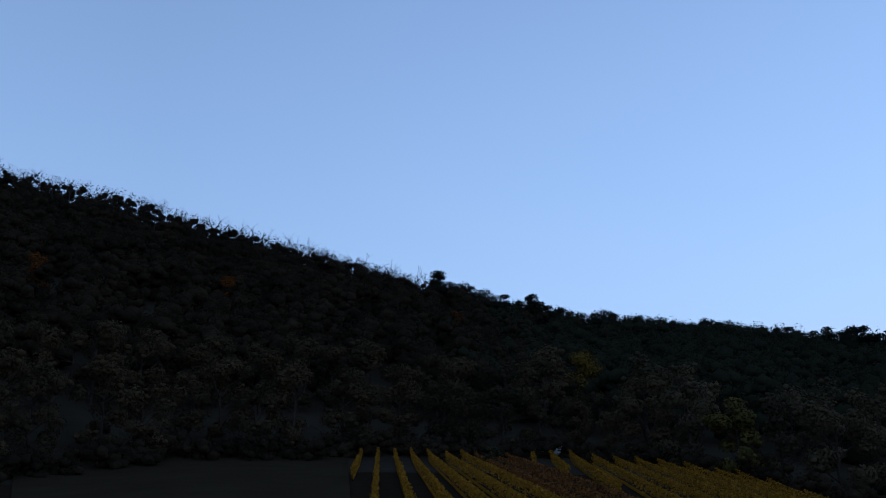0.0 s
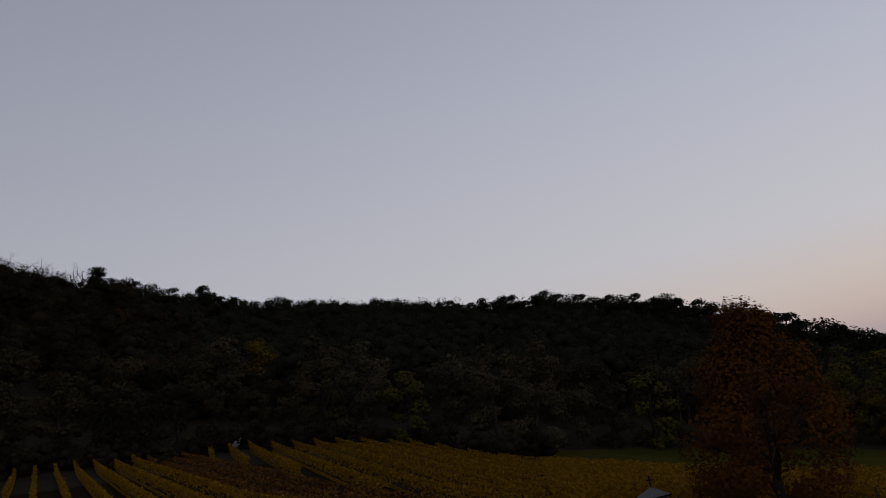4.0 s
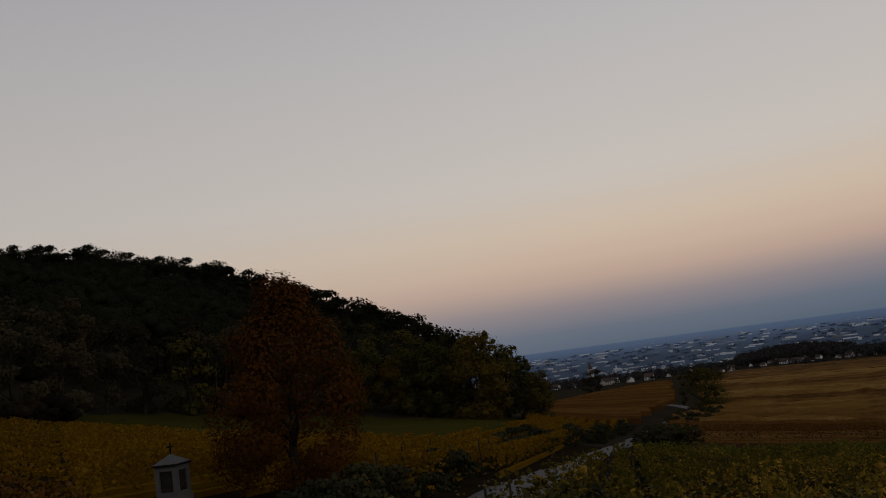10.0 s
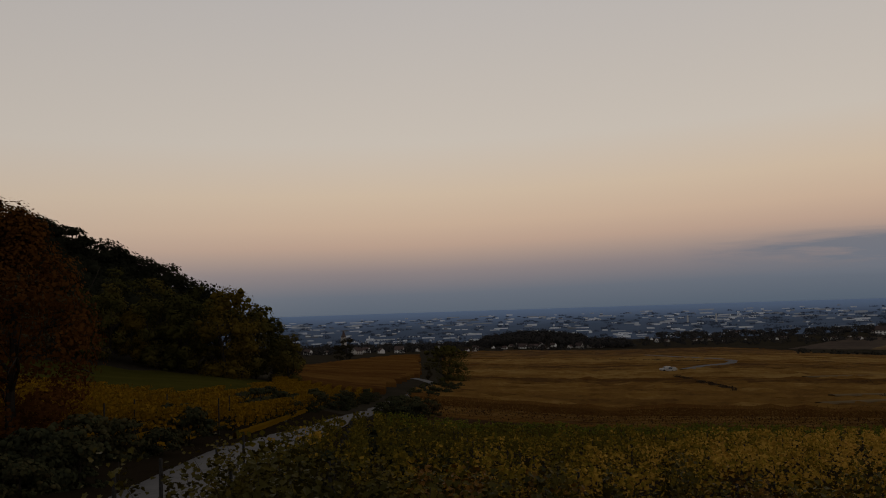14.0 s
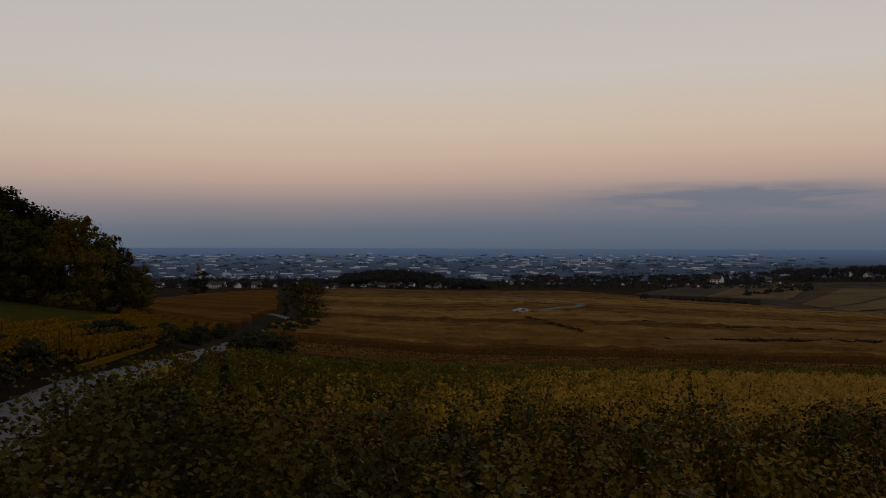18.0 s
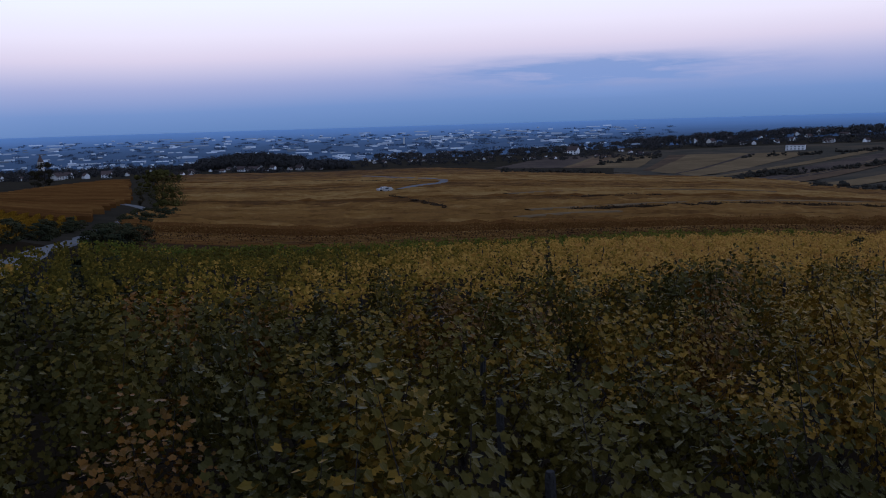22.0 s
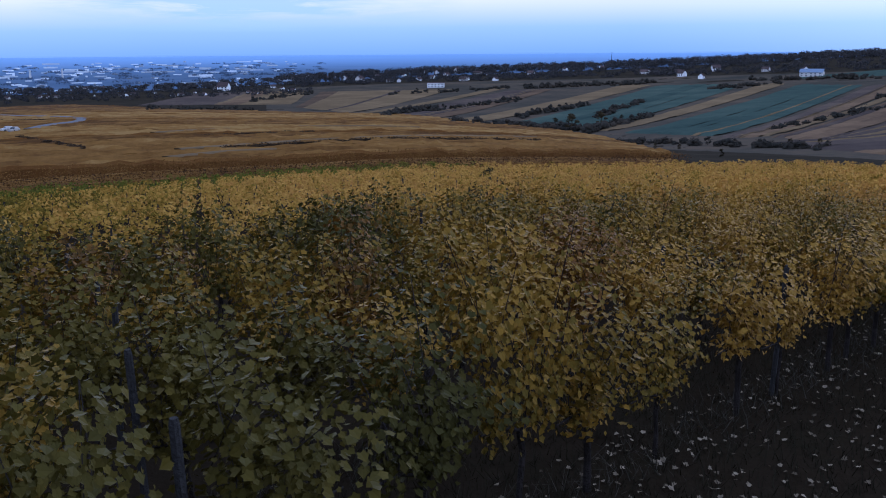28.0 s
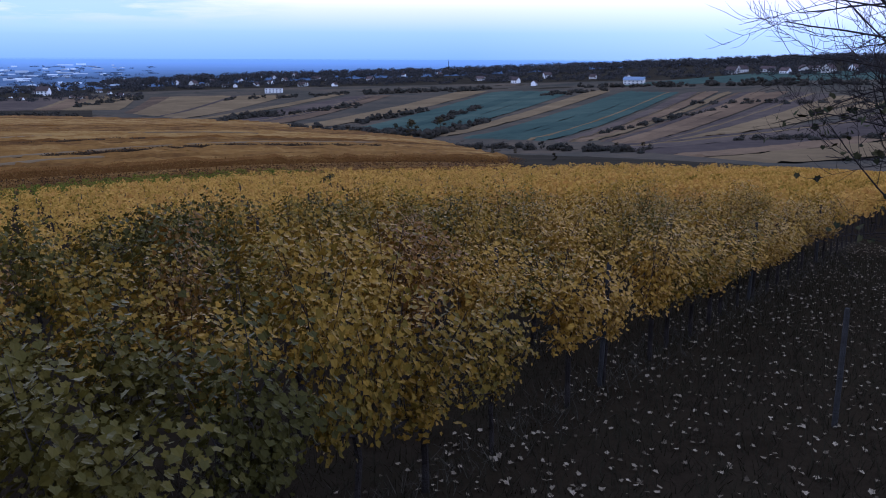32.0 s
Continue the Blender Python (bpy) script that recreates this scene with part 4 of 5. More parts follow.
def ridge_rows(name, label, mat, inside, heading, spacing, step, reach, height, width, jitter=0.02, leafy=0.0, category="vine rows"):
    """Rows of vines seen from far: low uneven hedges, with their gaps."""
    a = np.array((math.sin(radians(heading)), math.cos(radians(heading))))
    c = np.array((-a[1], a[0]))
    b = Build()
    p = reach[0]
    while p < reach[1]:
        sp = spacing * (1 + max(0, p - 120) / 260)
        st = step * (1 + max(0, p - 120) / 260)
        s = np.arange(reach[2], reach[3], st)
        x, y = c[0] * p + a[0] * s, c[1] * p + a[1] * s
        ok = inside(x, y)
        ok &= np.roll(ok, -1) | ok
        if ok.sum() > 2:
            z = ground_z(x, y)
            n = len(s)
            h = height * (0.93 + jitter * rng.normal(size=n) + 0.02 * np.sin(s * 0.37 + p) + 0.015 * np.sin(s * 0.11 + p * 3))
            w = width * (0.3 if leafy else 1) * (1 + 0.05 * rng.normal(size=n)) * (1 + max(0, p - 120) / 400)
            k = []
            for off, up in ((-0.5, -0.1), (-0.42, 0.75), (0.1, 1.0), (0.42, 0.7), (0.5, -0.1)):
                e = off * w + rng.normal(size=n) * 0.03 * width
                k.append(np.column_stack([x + c[0] * e, y + c[1] * e, z + up * h * (1 if up < 0 else 1 + 0.02 * rng.normal(size=n)) * (0.22 if leafy and up > 0 else 1)]))
            v = np.stack(k, 1)
            i = np.where(ok[:-1] & ok[1:])[0]
            f = []
            for q in range(4):
                f.append(np.stack([i * 5 + q, (i + 1) * 5 + q, (i + 1) * 5 + q + 1, i * 5 + q + 1], 1))
            b.add(v.reshape(-1, 3), np.concatenate(f))
            if leafy:
                m = int(leafy * len(i) * st)
                t = rng.choice(i, m) + rng.random(m)
                e = rng.normal(size=m) * 0.24 * width
                sx, sy = np.interp(t, np.arange(n), x) + c[0] * e, np.interp(t, np.arange(n), y) + c[1] * e
                b.quads(leaf_quads(np.column_stack([sx, sy, np.interp(t, np.arange(n), z) + height * (0.22 + 0.86 * np.sqrt(rng.random(m)))]), 0.18))
        p += sp
    ob = part(name, b, M[mat])
    return tagged(ob, label, category, kind="stuff")


def polar(x, y):
    return np.degrees(np.arctan2(x, y)), np.hypot(x, y)


# ---------------------------------------------------------------- fields beyond the near vineyard
def table(az, xs, ys):
    return np.interp(az, xs, ys)


def far_field(lo, hi):
    def inside(x, y):
        az, d = polar(x, y)
        far = np.interp(az, BEARING, D4) * np.interp(az, [66, 80, 90], [1.35, 1.2, 1.0])
        return (az > np.interp(d, [97, 133, 192, 220, 300], [61.6, 63.6, 66.0, 66.5, 66.2])) & (az < 124.5) & (d > 97) & (d < far) & (d < np.interp(az, [115, 119, 122, 124.5], [900, 310, 190, 118])) & (d >= lo) & (d < hi)
    return inside


PLOTS = [(97, 105, "row_brown"), (105, 114, "row_rust")]
plot = 114.0
while plot < 980:
    deep = random.uniform(10, 26) * plot / 150
    PLOTS.append((plot, plot + deep, "row_far"))
    if random.random() < 0.4:
        PLOTS.append((plot + deep, plot + deep + 2.5 * plot / 150, "row_rust"))
    plot += deep + 3.0 * plot / 150
for lo, hi, mat in PLOTS:
    ridge_rows("vine_rows", "distant vine rows in rusty ochre autumn colour" if mat == "row_far" else "dark rust-brown distant vine rows", mat,
               lambda x, y: far_field(0, 9999)(x, y), 171, 2.4, 2.2, (lo * 0.98, hi * 0.98, -lo * 1.4 - 60, lo * 1.1 + 60), 1.7, 1.3, 0.03 if lo < 124 else 0.11, 11 if lo < 124 else 0)


def left_rows(x, y):
    az, d = polar(x, y)
    hi = table(az, [-6.2, 8, 17, 24, 28, 34, 44, 49, 53, 55, 56, 63, 66], [113, 112, 103, 94, 82, 69, 64, 60, 72, 110, 260, 720, 900])
    lo = table(az, [-6, 25, 30, 42, 48, 53, 56, 59, 62.6, 64.5], [18, 23, 35, 35, 34, 42, 62, 100, 165, 260])
    return (az > -6.2) & (az < 64.8) & (d > lo) & (d < hi)


ridge_rows("vine_rows", "yellow autumn vine rows climbing to the wood", "row_left", lambda x, y: left_rows(x, y) & (polar(x, y)[0] < 26), -4, 2.1, 0.9, (-9.6, 4.2, 10, 125), 1.2, 0.36, leafy=48)
ridge_rows("vine_rows", "rust-brown vine rows between the yellow blocks", "row_rust", lambda x, y: left_rows(x, y) & (x + 0.07 * y > 11.3) & (x + 0.07 * y < 16.5), -4, 1.9, 0.9, (-17, -11, 10, 125), 1.0, 0.5, leafy=40)
ridge_rows("vine_rows", "yellow autumn vine rows slanting up to the wood", "row_left", lambda x, y: left_rows(x, y) & (polar(x, y)[0] < 26) & (x + 0.07 * y > 16.5), 4, 2.4, 0.9, (-70, 0, 10, 125), 1.2, 0.42, leafy=48)
ridge_rows("vine_rows", "yellow autumn vine rows below the meadow", "row_left", lambda x, y: left_rows(x, y) & (polar(x, y)[0] >= 26) & (polar(x, y)[1] < 150), 62, 1.7, 0.9, (-10, 75, 10, 150), 1.4, 0.8, leafy=80)
ridge_rows("vine_rows", "ochre vine rows beyond the spur", "row_rust", lambda x, y: left_rows(x, y) & (polar(x, y)[1] >= 150), 150, 2.6, 2.0, (140, 900, -250, 400), 1.6, 1.3)


def field(name, label, mat, az0, az1, lo, hi, up=0.25, na=40, nd=14, bumpy=0.0, category="field"):
    """A field laid over the ground: its edges sink below the turf."""
    a = np.linspace(az0, az1, na)
    v = []
    for k in a:
        l, h = lo(k), hi(k)
        d = np.linspace(l, h, nd)
        x, y = d * math.sin(radians(k)), d * math.cos(radians(k))
        z = ground_z(x, y) + up + rng.normal(size=nd) * bumpy
        z[0] -= up + 0.3
        z[-1] -= up + 0.3
        v.append(np.column_stack([x, y, z]))
    v = np.stack(v)
    i = np.arange(na * nd).reshape(na, nd)
    f = np.stack([i[:-1, :-1], i[:-1, 1:], i[1:, 1:], i[1:, :-1]], -1).reshape(-1, 4)
    return tagged(part(name, Build().add(v.reshape(-1, 3), f), M[mat], smooth=True), label, category, kind="structure")


field("meadow", "green meadow below the dark wood", "meadow", 22.5, 57, lambda a: float(table(a, [22, 28, 34, 44, 49, 53, 57], [93, 78, 62, 57, 53, 64, 110])),
      lambda a: edge(a) + 6 if a < 54 else edge(54) + 8, 0.12, 60, 16, 0.03)
field("meadow", "dull dark grass clearing before the wood", "clearing", -26, -6.4, lambda a: 40, lambda a: edge(a) + 6, 0.12, 40, 16, 0.03)


def slope_strip(mat, label, low, high, n=22):
    """A strip that climbs the far hillside; low and high: edge lines as (bearing, angle) at foot and top."""
    v = []
    for t in np.linspace(0, 1, n):
        for (a0, e0), (a1, e1) in (low, high):
            a, e = a0 + (a1 - a0) * t, e0 + (e1 - e0) * t ** 1.3
            d = dist_at(a, e, float(table(a, BEARING, D4)) * 0.96, float(table(a, BEARING, D5)) * 1.02)
            p = at(a, d, 0.7)
            v.append(tuple(p))
    v = np.array(v)
    k = 6
    grid = np.stack([v[0::2] + (v[1::2] - v[0::2]) * f for f in np.linspace(0, 1, k)], 1)
    # a slight sway, so that no edge runs quite straight
    sway = np.sin(np.linspace(0, 5.5, n) + v[0, 0] * 0.05)[:, None] * np.linspace(0.4, 1.4, n)[:, None]
    grid[..., 1] += sway
    grid[..., 2] = ground_z(grid[..., 0], grid[..., 1]) + 0.8 + rng.normal(size=grid.shape[:2]) * 0.12
    grid[:, 0, 2] -= 0.35
    grid[:, -1, 2] -= 0.35
    grid[0, :, 2] -= 1.0
    grid[-1, :, 2] -= 1.0
    i = np.arange(n * k).reshape(n, k)
    f = np.stack([i[:-1, :-1], i[:-1, 1:], i[1:, 1:], i[1:, :-1]], -1).reshape(-1, 4)
    return tagged(part("field_strip", Build().add(grid.reshape(-1, 3), f), M[mat]), label, "field", kind="structure")


TAN, GREEN, DARK, BROWN = "dry tan strip of field on the far slope", "blue-green strip of crop on the far slope", "dark ploughed strip on the far slope", "brown strip of vines on the far slope"
STRIPS = [
    ("brown_crop", BROWN, ((88, -3.25), (91.5, -2.6)), ((97.5, -3.4), (99, -2.45))),
    ("brown_crop", BROWN, ((97.8, -3.6), (99.5, -2.6)), ((101.2, -4.0), (108.5, -2.5))),
    ("tan", TAN, ((101.2, -4.1), (111, -2.45)), ((102.3, -4.1), (111.8, -2.48))),
    ("dark_soil", DARK, ((102.6, -4.2), (112, -2.6)), ((106.7, -4.5), (115.0, -2.5))),
    ("tan", TAN, ((107.6, -4.6), (119.3, -2.25)), ((109.6, -4.7), (121.3, -2.2))),
    ("green_crop", GREEN, ((111, -4.9), (121.6, -2.25)), ((116.5, -5.1), (127, -2.15))),
    ("tan", TAN, ((116.9, -5.2), (127.9, -2.1)), ((118.0, -5.3), (129.2, -2.1))),
    ("green_crop", GREEN, ((119, -5.4), (130, -2.15)), ((124.7, -5.5), (133.5, -2.15))),
    ("dark_soil", DARK, ((125.2, -5.6), (133.8, -2.15)), ((127.4, -5.5), (135.8, -2.05))),
    ("tan", TAN, ((127.5, -5.45), (136, -2.1)), ((128.0, -5.4), (136.6, -2.1))),
    ("dark_soil", DARK, ((128.2, -5.5), (136.8, -2.1)), ((130.6, -5.6), (139.9, -2.0))),
    ("brown_crop", BROWN, ((130.8, -5.6), (140.2, -2.0)), ((133.0, -5.4), (144.5, -2.3))),
    ("tan", TAN, ((133.2, -5.3), (144.6, -2.4)), ((134.4, -5.1), (146, -2.5))),
    ("dark_soil", DARK, ((127.6, -5.9), (146.5, -3.1)), ((134.4, -6.3), (150, -4.0))),
    ("tan", TAN, ((134.7, -6.3), (150, -4.0)), ((139, -6.5), (153, -4.6))),
]
FAMILY = {"green_crop": ["green_crop"], "dark_soil": ["dark_soil", "dark_soil", "brown_crop"], "brown_crop": ["brown_crop", "dark_soil", "brown_crop", "tan"], "tan": ["tan"]}
NAMES = {"tan": TAN, "green_crop": GREEN, "dark_soil": DARK, "brown_crop": BROWN}


def between(p, q, f):
    return (p[0] + (q[0] - p[0]) * f, p[1] + (q[1] - p[1]) * f)


for mat, label, low, high in STRIPS:
    # each strip is split again into narrow plots
    n = 1 if mat == "tan" else 4
    cuts = [0] + sorted(random.uniform(0.1, 0.9) for _ in range(n - 1)) + [1]
    for f0, f1 in zip(cuts[:-1], cuts[1:]):
        m = random.choice(FAMILY[mat])
        slope_strip(m, NAMES[m], (between(low[0], high[0], f0), between(low[1], high[1], f0)), (between(low[0], high[0], f1), between(low[1], high[1], f1)))
        if n > 1 and f1 < 1 and random.random() < 0.3:
            slope_strip("tan", TAN, (between(low[0], high[0], f1 - 0.02), between(low[1], high[1], f1 - 0.02)), (between(low[0], high[0], f1 + 0.03), between(low[1], high[1], f1 + 0.03)))
field("meadow", "green pasture along the top of the far slope", "green_crop", 129, 152, lambda a: float(table(a, BEARING, D5)) * 1.0, lambda a: float(table(a, BEARING, D5)) * float(table(a, [129, 138, 150], [1.03, 1.2, 1.22])), 0.6, 40, 8)
field("field", "mottled dull fields covering the far slope", "hill", 96, 158, lambda a: float(table(a, BEARING, D4)) * 0.93, lambda a: float(table(a, BEARING, D5)) * 1.12, 0.1, 120, 60, 0.03)


# ---------------------------------------------------------------- track
def ribbon(name, label, centre, width, mat, up=0.06):
    c = np.array(centre)
    fine = np.linspace(0, len(c) - 1, len(c) * 14)
    x, y = np.interp(fine, range(len(c)), c[:, 0]), np.interp(fine, range(len(c)), c[:, 1])
    for _ in range(6):
        x[1:-1], y[1:-1] = (x[:-2] + x[1:-1] + x[2:]) / 3, (y[:-2] + y[1:-1] + y[2:]) / 3
    tx, ty = np.gradient(x), np.gradient(y)
    n = np.hypot(tx, ty)
    nx, ny = -ty / n, tx / n
    cols = []
    for off, h in ((-0.56, -0.25), (-0.5, 0.02), (-0.2, 0.0), (0.0, 0.05), (0.2, 0.0), (0.5, 0.02), (0.56, -0.25)):
        px, py = x + nx * off * width, y + ny * off * width
        cols.append(np.column_stack([px, py, ground_z(x, y) * 0.5 + ground_z(px, py) * 0.5 + up + h + rng.normal(size=len(x)) * 0.008]))
    v = np.stack(cols, 1)
    i = np.arange(len(x) * 7).reshape(-1, 7)
    f = np.stack([i[:-1, :-1], i[1:, :-1], i[1:, 1:], i[:-1, 1:]], -1).reshape(-1, 4)
    return tagged(part(name, Build().add(v.reshape(-1, 3), f), M[mat], smooth=True), label, "track", kind="structure")


def spot(az, el, near, far):
    return tuple(at(az, dist_at(az, el, near, far)))


track_points = [tuple(at(30, 12)), tuple(at(41, 15.5)), spot(46.8, -11.3, 8, 60), spot(50.4, -9.7, 8, 70), spot(54.3, -8.2, 8, 90), spot(59.0, -7.0, 20, 140), spot(62.4, -6.2, 40, 220),
                spot(65.2, -5.3, 60, 400), spot(65.6, -5.0, 60, 460), spot(64.7, -4.7, 60, 500), spot(62.5, -4.3, 60, 600)]
ribbon("track", "pale gravel farm track winding through the vineyards", track_points, 2.3, "gravel")
ribbon("track", "pale farm track bending through the far vineyard", [spot(81.9, -4.75, 130, 500), spot(83.0, -4.5, 130, 550), spot(84.6, -4.35, 130, 560), spot(84.9, -4.15, 130, 640),
        spot(83.6, -3.95, 130, 700), spot(81.5, -3.8, 130, 750), spot(79.5, -3.62, 130, 800)], 3.6, "gravel", 1.75)


# ---------------------------------------------------------------- bushes and single trees
BUSHES = [make_tree("bush", "dark leafy bush", 80 + k, 2.4, 3.0, "broad", "bush", 1100, 0.19, 0.02, category="bush", depth=1) for k in range(4)]
for o in BUSHES:
    tagged(o, "dark tangled bush beside the gravel track")


def along(points, f):
    k = min(int(f), len(points) - 2)
    return Vector(points[k]).lerp(Vector(points[k + 1]), f - k)


def track_bushes():
    for side, lo, hi, n, size in ((-1, 1.0, 4.3, 36, 0.75), (-1, 4.3, 6.2, 44, 1.0), (1, 2.6, 4.6, 20, 0.75), (1, 5.1, 6.75, 70, 1.15)):
        for _ in range(n):
            f = random.uniform(lo, hi)
            p = along(track_points, f)
            q = along(track_points, f + 0.05) - p
            nrm = Vector((q.y, -q.x, 0)).normalized() * side
            p = p + nrm * random.uniform(2.3, 4.4 if side < 0 else 8.5)
            az, d = math.degrees(math.atan2(p.x, p.y)), math.hypot(p.x, p.y)
            plant(random.choice(BUSHES), az, d, size * random.uniform(0.5, 0.95), "bushes along the track")


track_bushes()
LONE_D = dist_at(66.6, -5.25, 60, 400)
lone = make_tree("roadside_tree", "dark spreading tree beside the bend of the track", 91, LONE_D * 0.05, LONE_D * 0.064, "broad", "leaf_olive", 6500, LONE_D * 0.0014, 0.04)
lone.matrix_basis = Matrix.Translation(at(66.6, LONE_D, -0.2))
plant(BROADS[2], 59.9, 520, 1.15, "trees in the valley")
plant(BROADS[3], 59.3, 540, 0.8, "trees in the valley")
plant(BROADS[0], 65.2, dist_at(65.2, -4.75, 60, 500), 0.32)
for az, el, h in ((116.0, -5.25, 0.62), (117.9, -4.9, 0.5), (114.9, -5.0, 0.35), (119.2, -4.7, 0.3), (125.5, -6.75, 0.3), (122.9, -6.35, 0.22), (121.4, -6.3, 0.2), (120.6, -6.25, 0.22), (119.7, -6.2, 0.22),
                  (129.5, -5.9, 0.25), (131.2, -5.8, 0.25)):
    d = dist_at(az, el, 150, 700)
    plant(random.choice(BROADS), az, d, h * d / 420 * 1.1, "trees in the valley")
plant(BUSHES[1], 110.75, 66, 0.85, "bushes in the vineyard")
plant(BUSHES[2], 88.0, 70, 0.8, "bushes in the vineyard")


def hedge(az0, az1, el0, el1, n, size, label="straggling hedge of bushes and small trees on the far slope"):
    """Bushes and small trees along a field's edge, too far to tell apart."""
    b = Build()
    rnd = np.random.default_rng(int(az0 * 10 + n))
    for _ in range(int(n * 1.8)):
        t = random.random()
        az, el = az0 + (az1 - az0) * t + random.uniform(-0.15, 0.15), el0 + (el1 - el0) * t + random.uniform(-0.06, 0.06)
        p = np.array(at(az, dist_at(az, el, 200, 1200)))
        h, w = size * rnd.uniform(1.0, 2.8) * (1.5 if rnd.random() < 0.1 else 1.0), size * rnd.uniform(2.0, 4.4)
        q = rnd.normal(size=(60, 3))
        q = q / np.linalg.norm(q, axis=1)[:, None] * rnd.uniform(0.5, 1.1, (60, 1)) * np.array((w / 2, w / 2, h * 0.55)) + np.array((0, 0, h * 0.5))
        b.quads(leaf_quads(p + q, 0.6, q, 0.4))
        lumps(b, rnd, p + q[:4] * 0.8, w * 0.26)
    return tagged(part("hedge", b, M["far_shrub"], smooth=True), label, "hedge", kind="stuff")


hedge(88.8, 95.0, -3.6, -3.75, 34, 1.7)
hedge(103.6, 107.2, -4.3, -3.8, 40, 1.9)
hedge(106.5, 112.5, -4.0, -3.3, 30, 1.5)
hedge(112.5, 117.0, -4.4, -3.6, 26, 1.7)
hedge(134.0, 146.0, -3.0, -2.6, 26, 1.3)
hedge(137.0, 148.0, -5.2, -4.6, 26, 1.0)
hedge(110.5, 116.5, -4.9, -5.2, 26, 1.5)
hedge(113.0, 121.0, -2.5, -2.2, 44, 2.2)
hedge(117.5, 120.5, -4.5, -3.4, 20, 1.6)
hedge(95.0, 99.0, -3.2, -2.7, 22, 1.8)
hedge(124.5, 128.6, -2.6, -2.2, 22, 1.8)
hedge(108.0, 117.0, -4.75, -5.3, 30, 1.6)
hedge(117.0, 121.0, -5.4, -4.4, 22, 1.7)
hedge(104.0, 112.0, -2.9, -2.5, 26, 1.6)
hedge(119.0, 132.0, -6.0, -6.1, 40, 1.0)
hedge(127.0, 146.0, -2.0, -1.5, 60, 2.2)
hedge(128.0, 136.0, -5.2, -3.2, 20, 1.1)


def undergrowth():
    """Tangled bushes along the foot of the wood."""
    b = Build()
    rnd = np.random.default_rng(17)
    for az in np.arange(-28, 27, 0.42):
        h, w = rnd.uniform(1.6, 3.6), rnd.uniform(2.5, 4.5)
        q, o = crown_points(rnd, 170, h, w, 0.1, "broad")
        p = np.array(at(az, edge(az) + rnd.uniform(-5, 2)))
        b.quads(leaf_quads(p + q, 0.24, o, 0.2))
        lumps(b, rnd, p + q[rnd.integers(0, len(q), 4)] * 0.8, w * 0.2)
    tagged(part("undergrowth", b, M["leaf_brown_shaded"], smooth=True), "dark tangled undergrowth along the foot of the wood", "undergrowth", kind="stuff")


undergrowth()
plant(BUSHES[0], 3.0, 98, 1.05, "bushes in the vineyard")


# ---------------------------------------------------------------- far woods
def wood(name, label, bounds, n, h, w, leaves=46, size=2.0, seed=5, mat="far_wood"):
    rnd = np.random.default_rng(seed)
    b = Build()
    for _ in range(n):
        az = rnd.uniform(bounds[0], bounds[1])
        f = rnd.random()
        d = bounds[2](az) * (1 - f) + bounds[3](az) * f
        p = np.array(at(az, d))
        hh, ww = rnd.uniform(*h), rnd.uniform(*w)
        q = rnd.normal(size=(leaves, 3))
        q = q / np.linalg.norm(q, axis=1)[:, None] * rnd.uniform(0.6, 1.05, (leaves, 1)) * np.array((ww / 2, ww / 2, hh * 0.5)) + np.array((0, 0, hh * 0.5))
        b.quads(leaf_quads(p + q, size, q - np.array((0, 0, hh * 0.4)), 0.8))
    return tagged(part(name, b, M[mat]), label, "woods", kind="stuff")


wood("woods", "dark wooded ridge on the skyline", (97, 150, lambda a: table(a, BEARING, D6) * 0.9, lambda a: table(a, BEARING, D6) * 1.03), 1000, (6, 11), (9, 18), 80, 2.0, 5)
wood("woods", "belt of dark trees among the houses below the ridge", (98, 150, lambda a: table(a, BEARING, D5) * 1.12, lambda a: table(a, BEARING, D6) * 0.92), 620, (3, 7), (8, 18), 60, 1.9, 6)
wood("woods", "wooded knoll between the village houses", (69.0, 75.5, lambda a: 985, lambda a: 1130), 460, (8, 13), (9, 15), 90, 1.8, 7)
wood("woods", "low dark trees beside the knoll", (75, 78.5, lambda a: 960, lambda a: 1090), 110, (6, 11), (8, 13), 80, 1.8, 8)
wood("woods", "dark garden trees of the village", (56, 70, lambda a: 985, lambda a: 1300), 260, (5, 10), (7, 12), 70, 1.7, 9)
wood("woods", "small dark garden trees between the houses", (57, 76, lambda a: 880, lambda a: 985), 70, (3.5, 7), (5, 9), 60, 1.5, 12)
wood("woods", "dark trees round the village on the plain", (80, 99, lambda a: 1250, lambda a: 1550), 220, (4, 7), (9, 17), 44, 2.6, 10)
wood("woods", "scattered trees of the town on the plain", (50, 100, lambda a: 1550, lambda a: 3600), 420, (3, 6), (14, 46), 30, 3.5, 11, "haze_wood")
wood("woods", "dark belt of trees round the village gardens", (76, 99, lambda a: 980, lambda a: 1240), 230, (3, 6), (5, 11), 60, 1.4, 13)


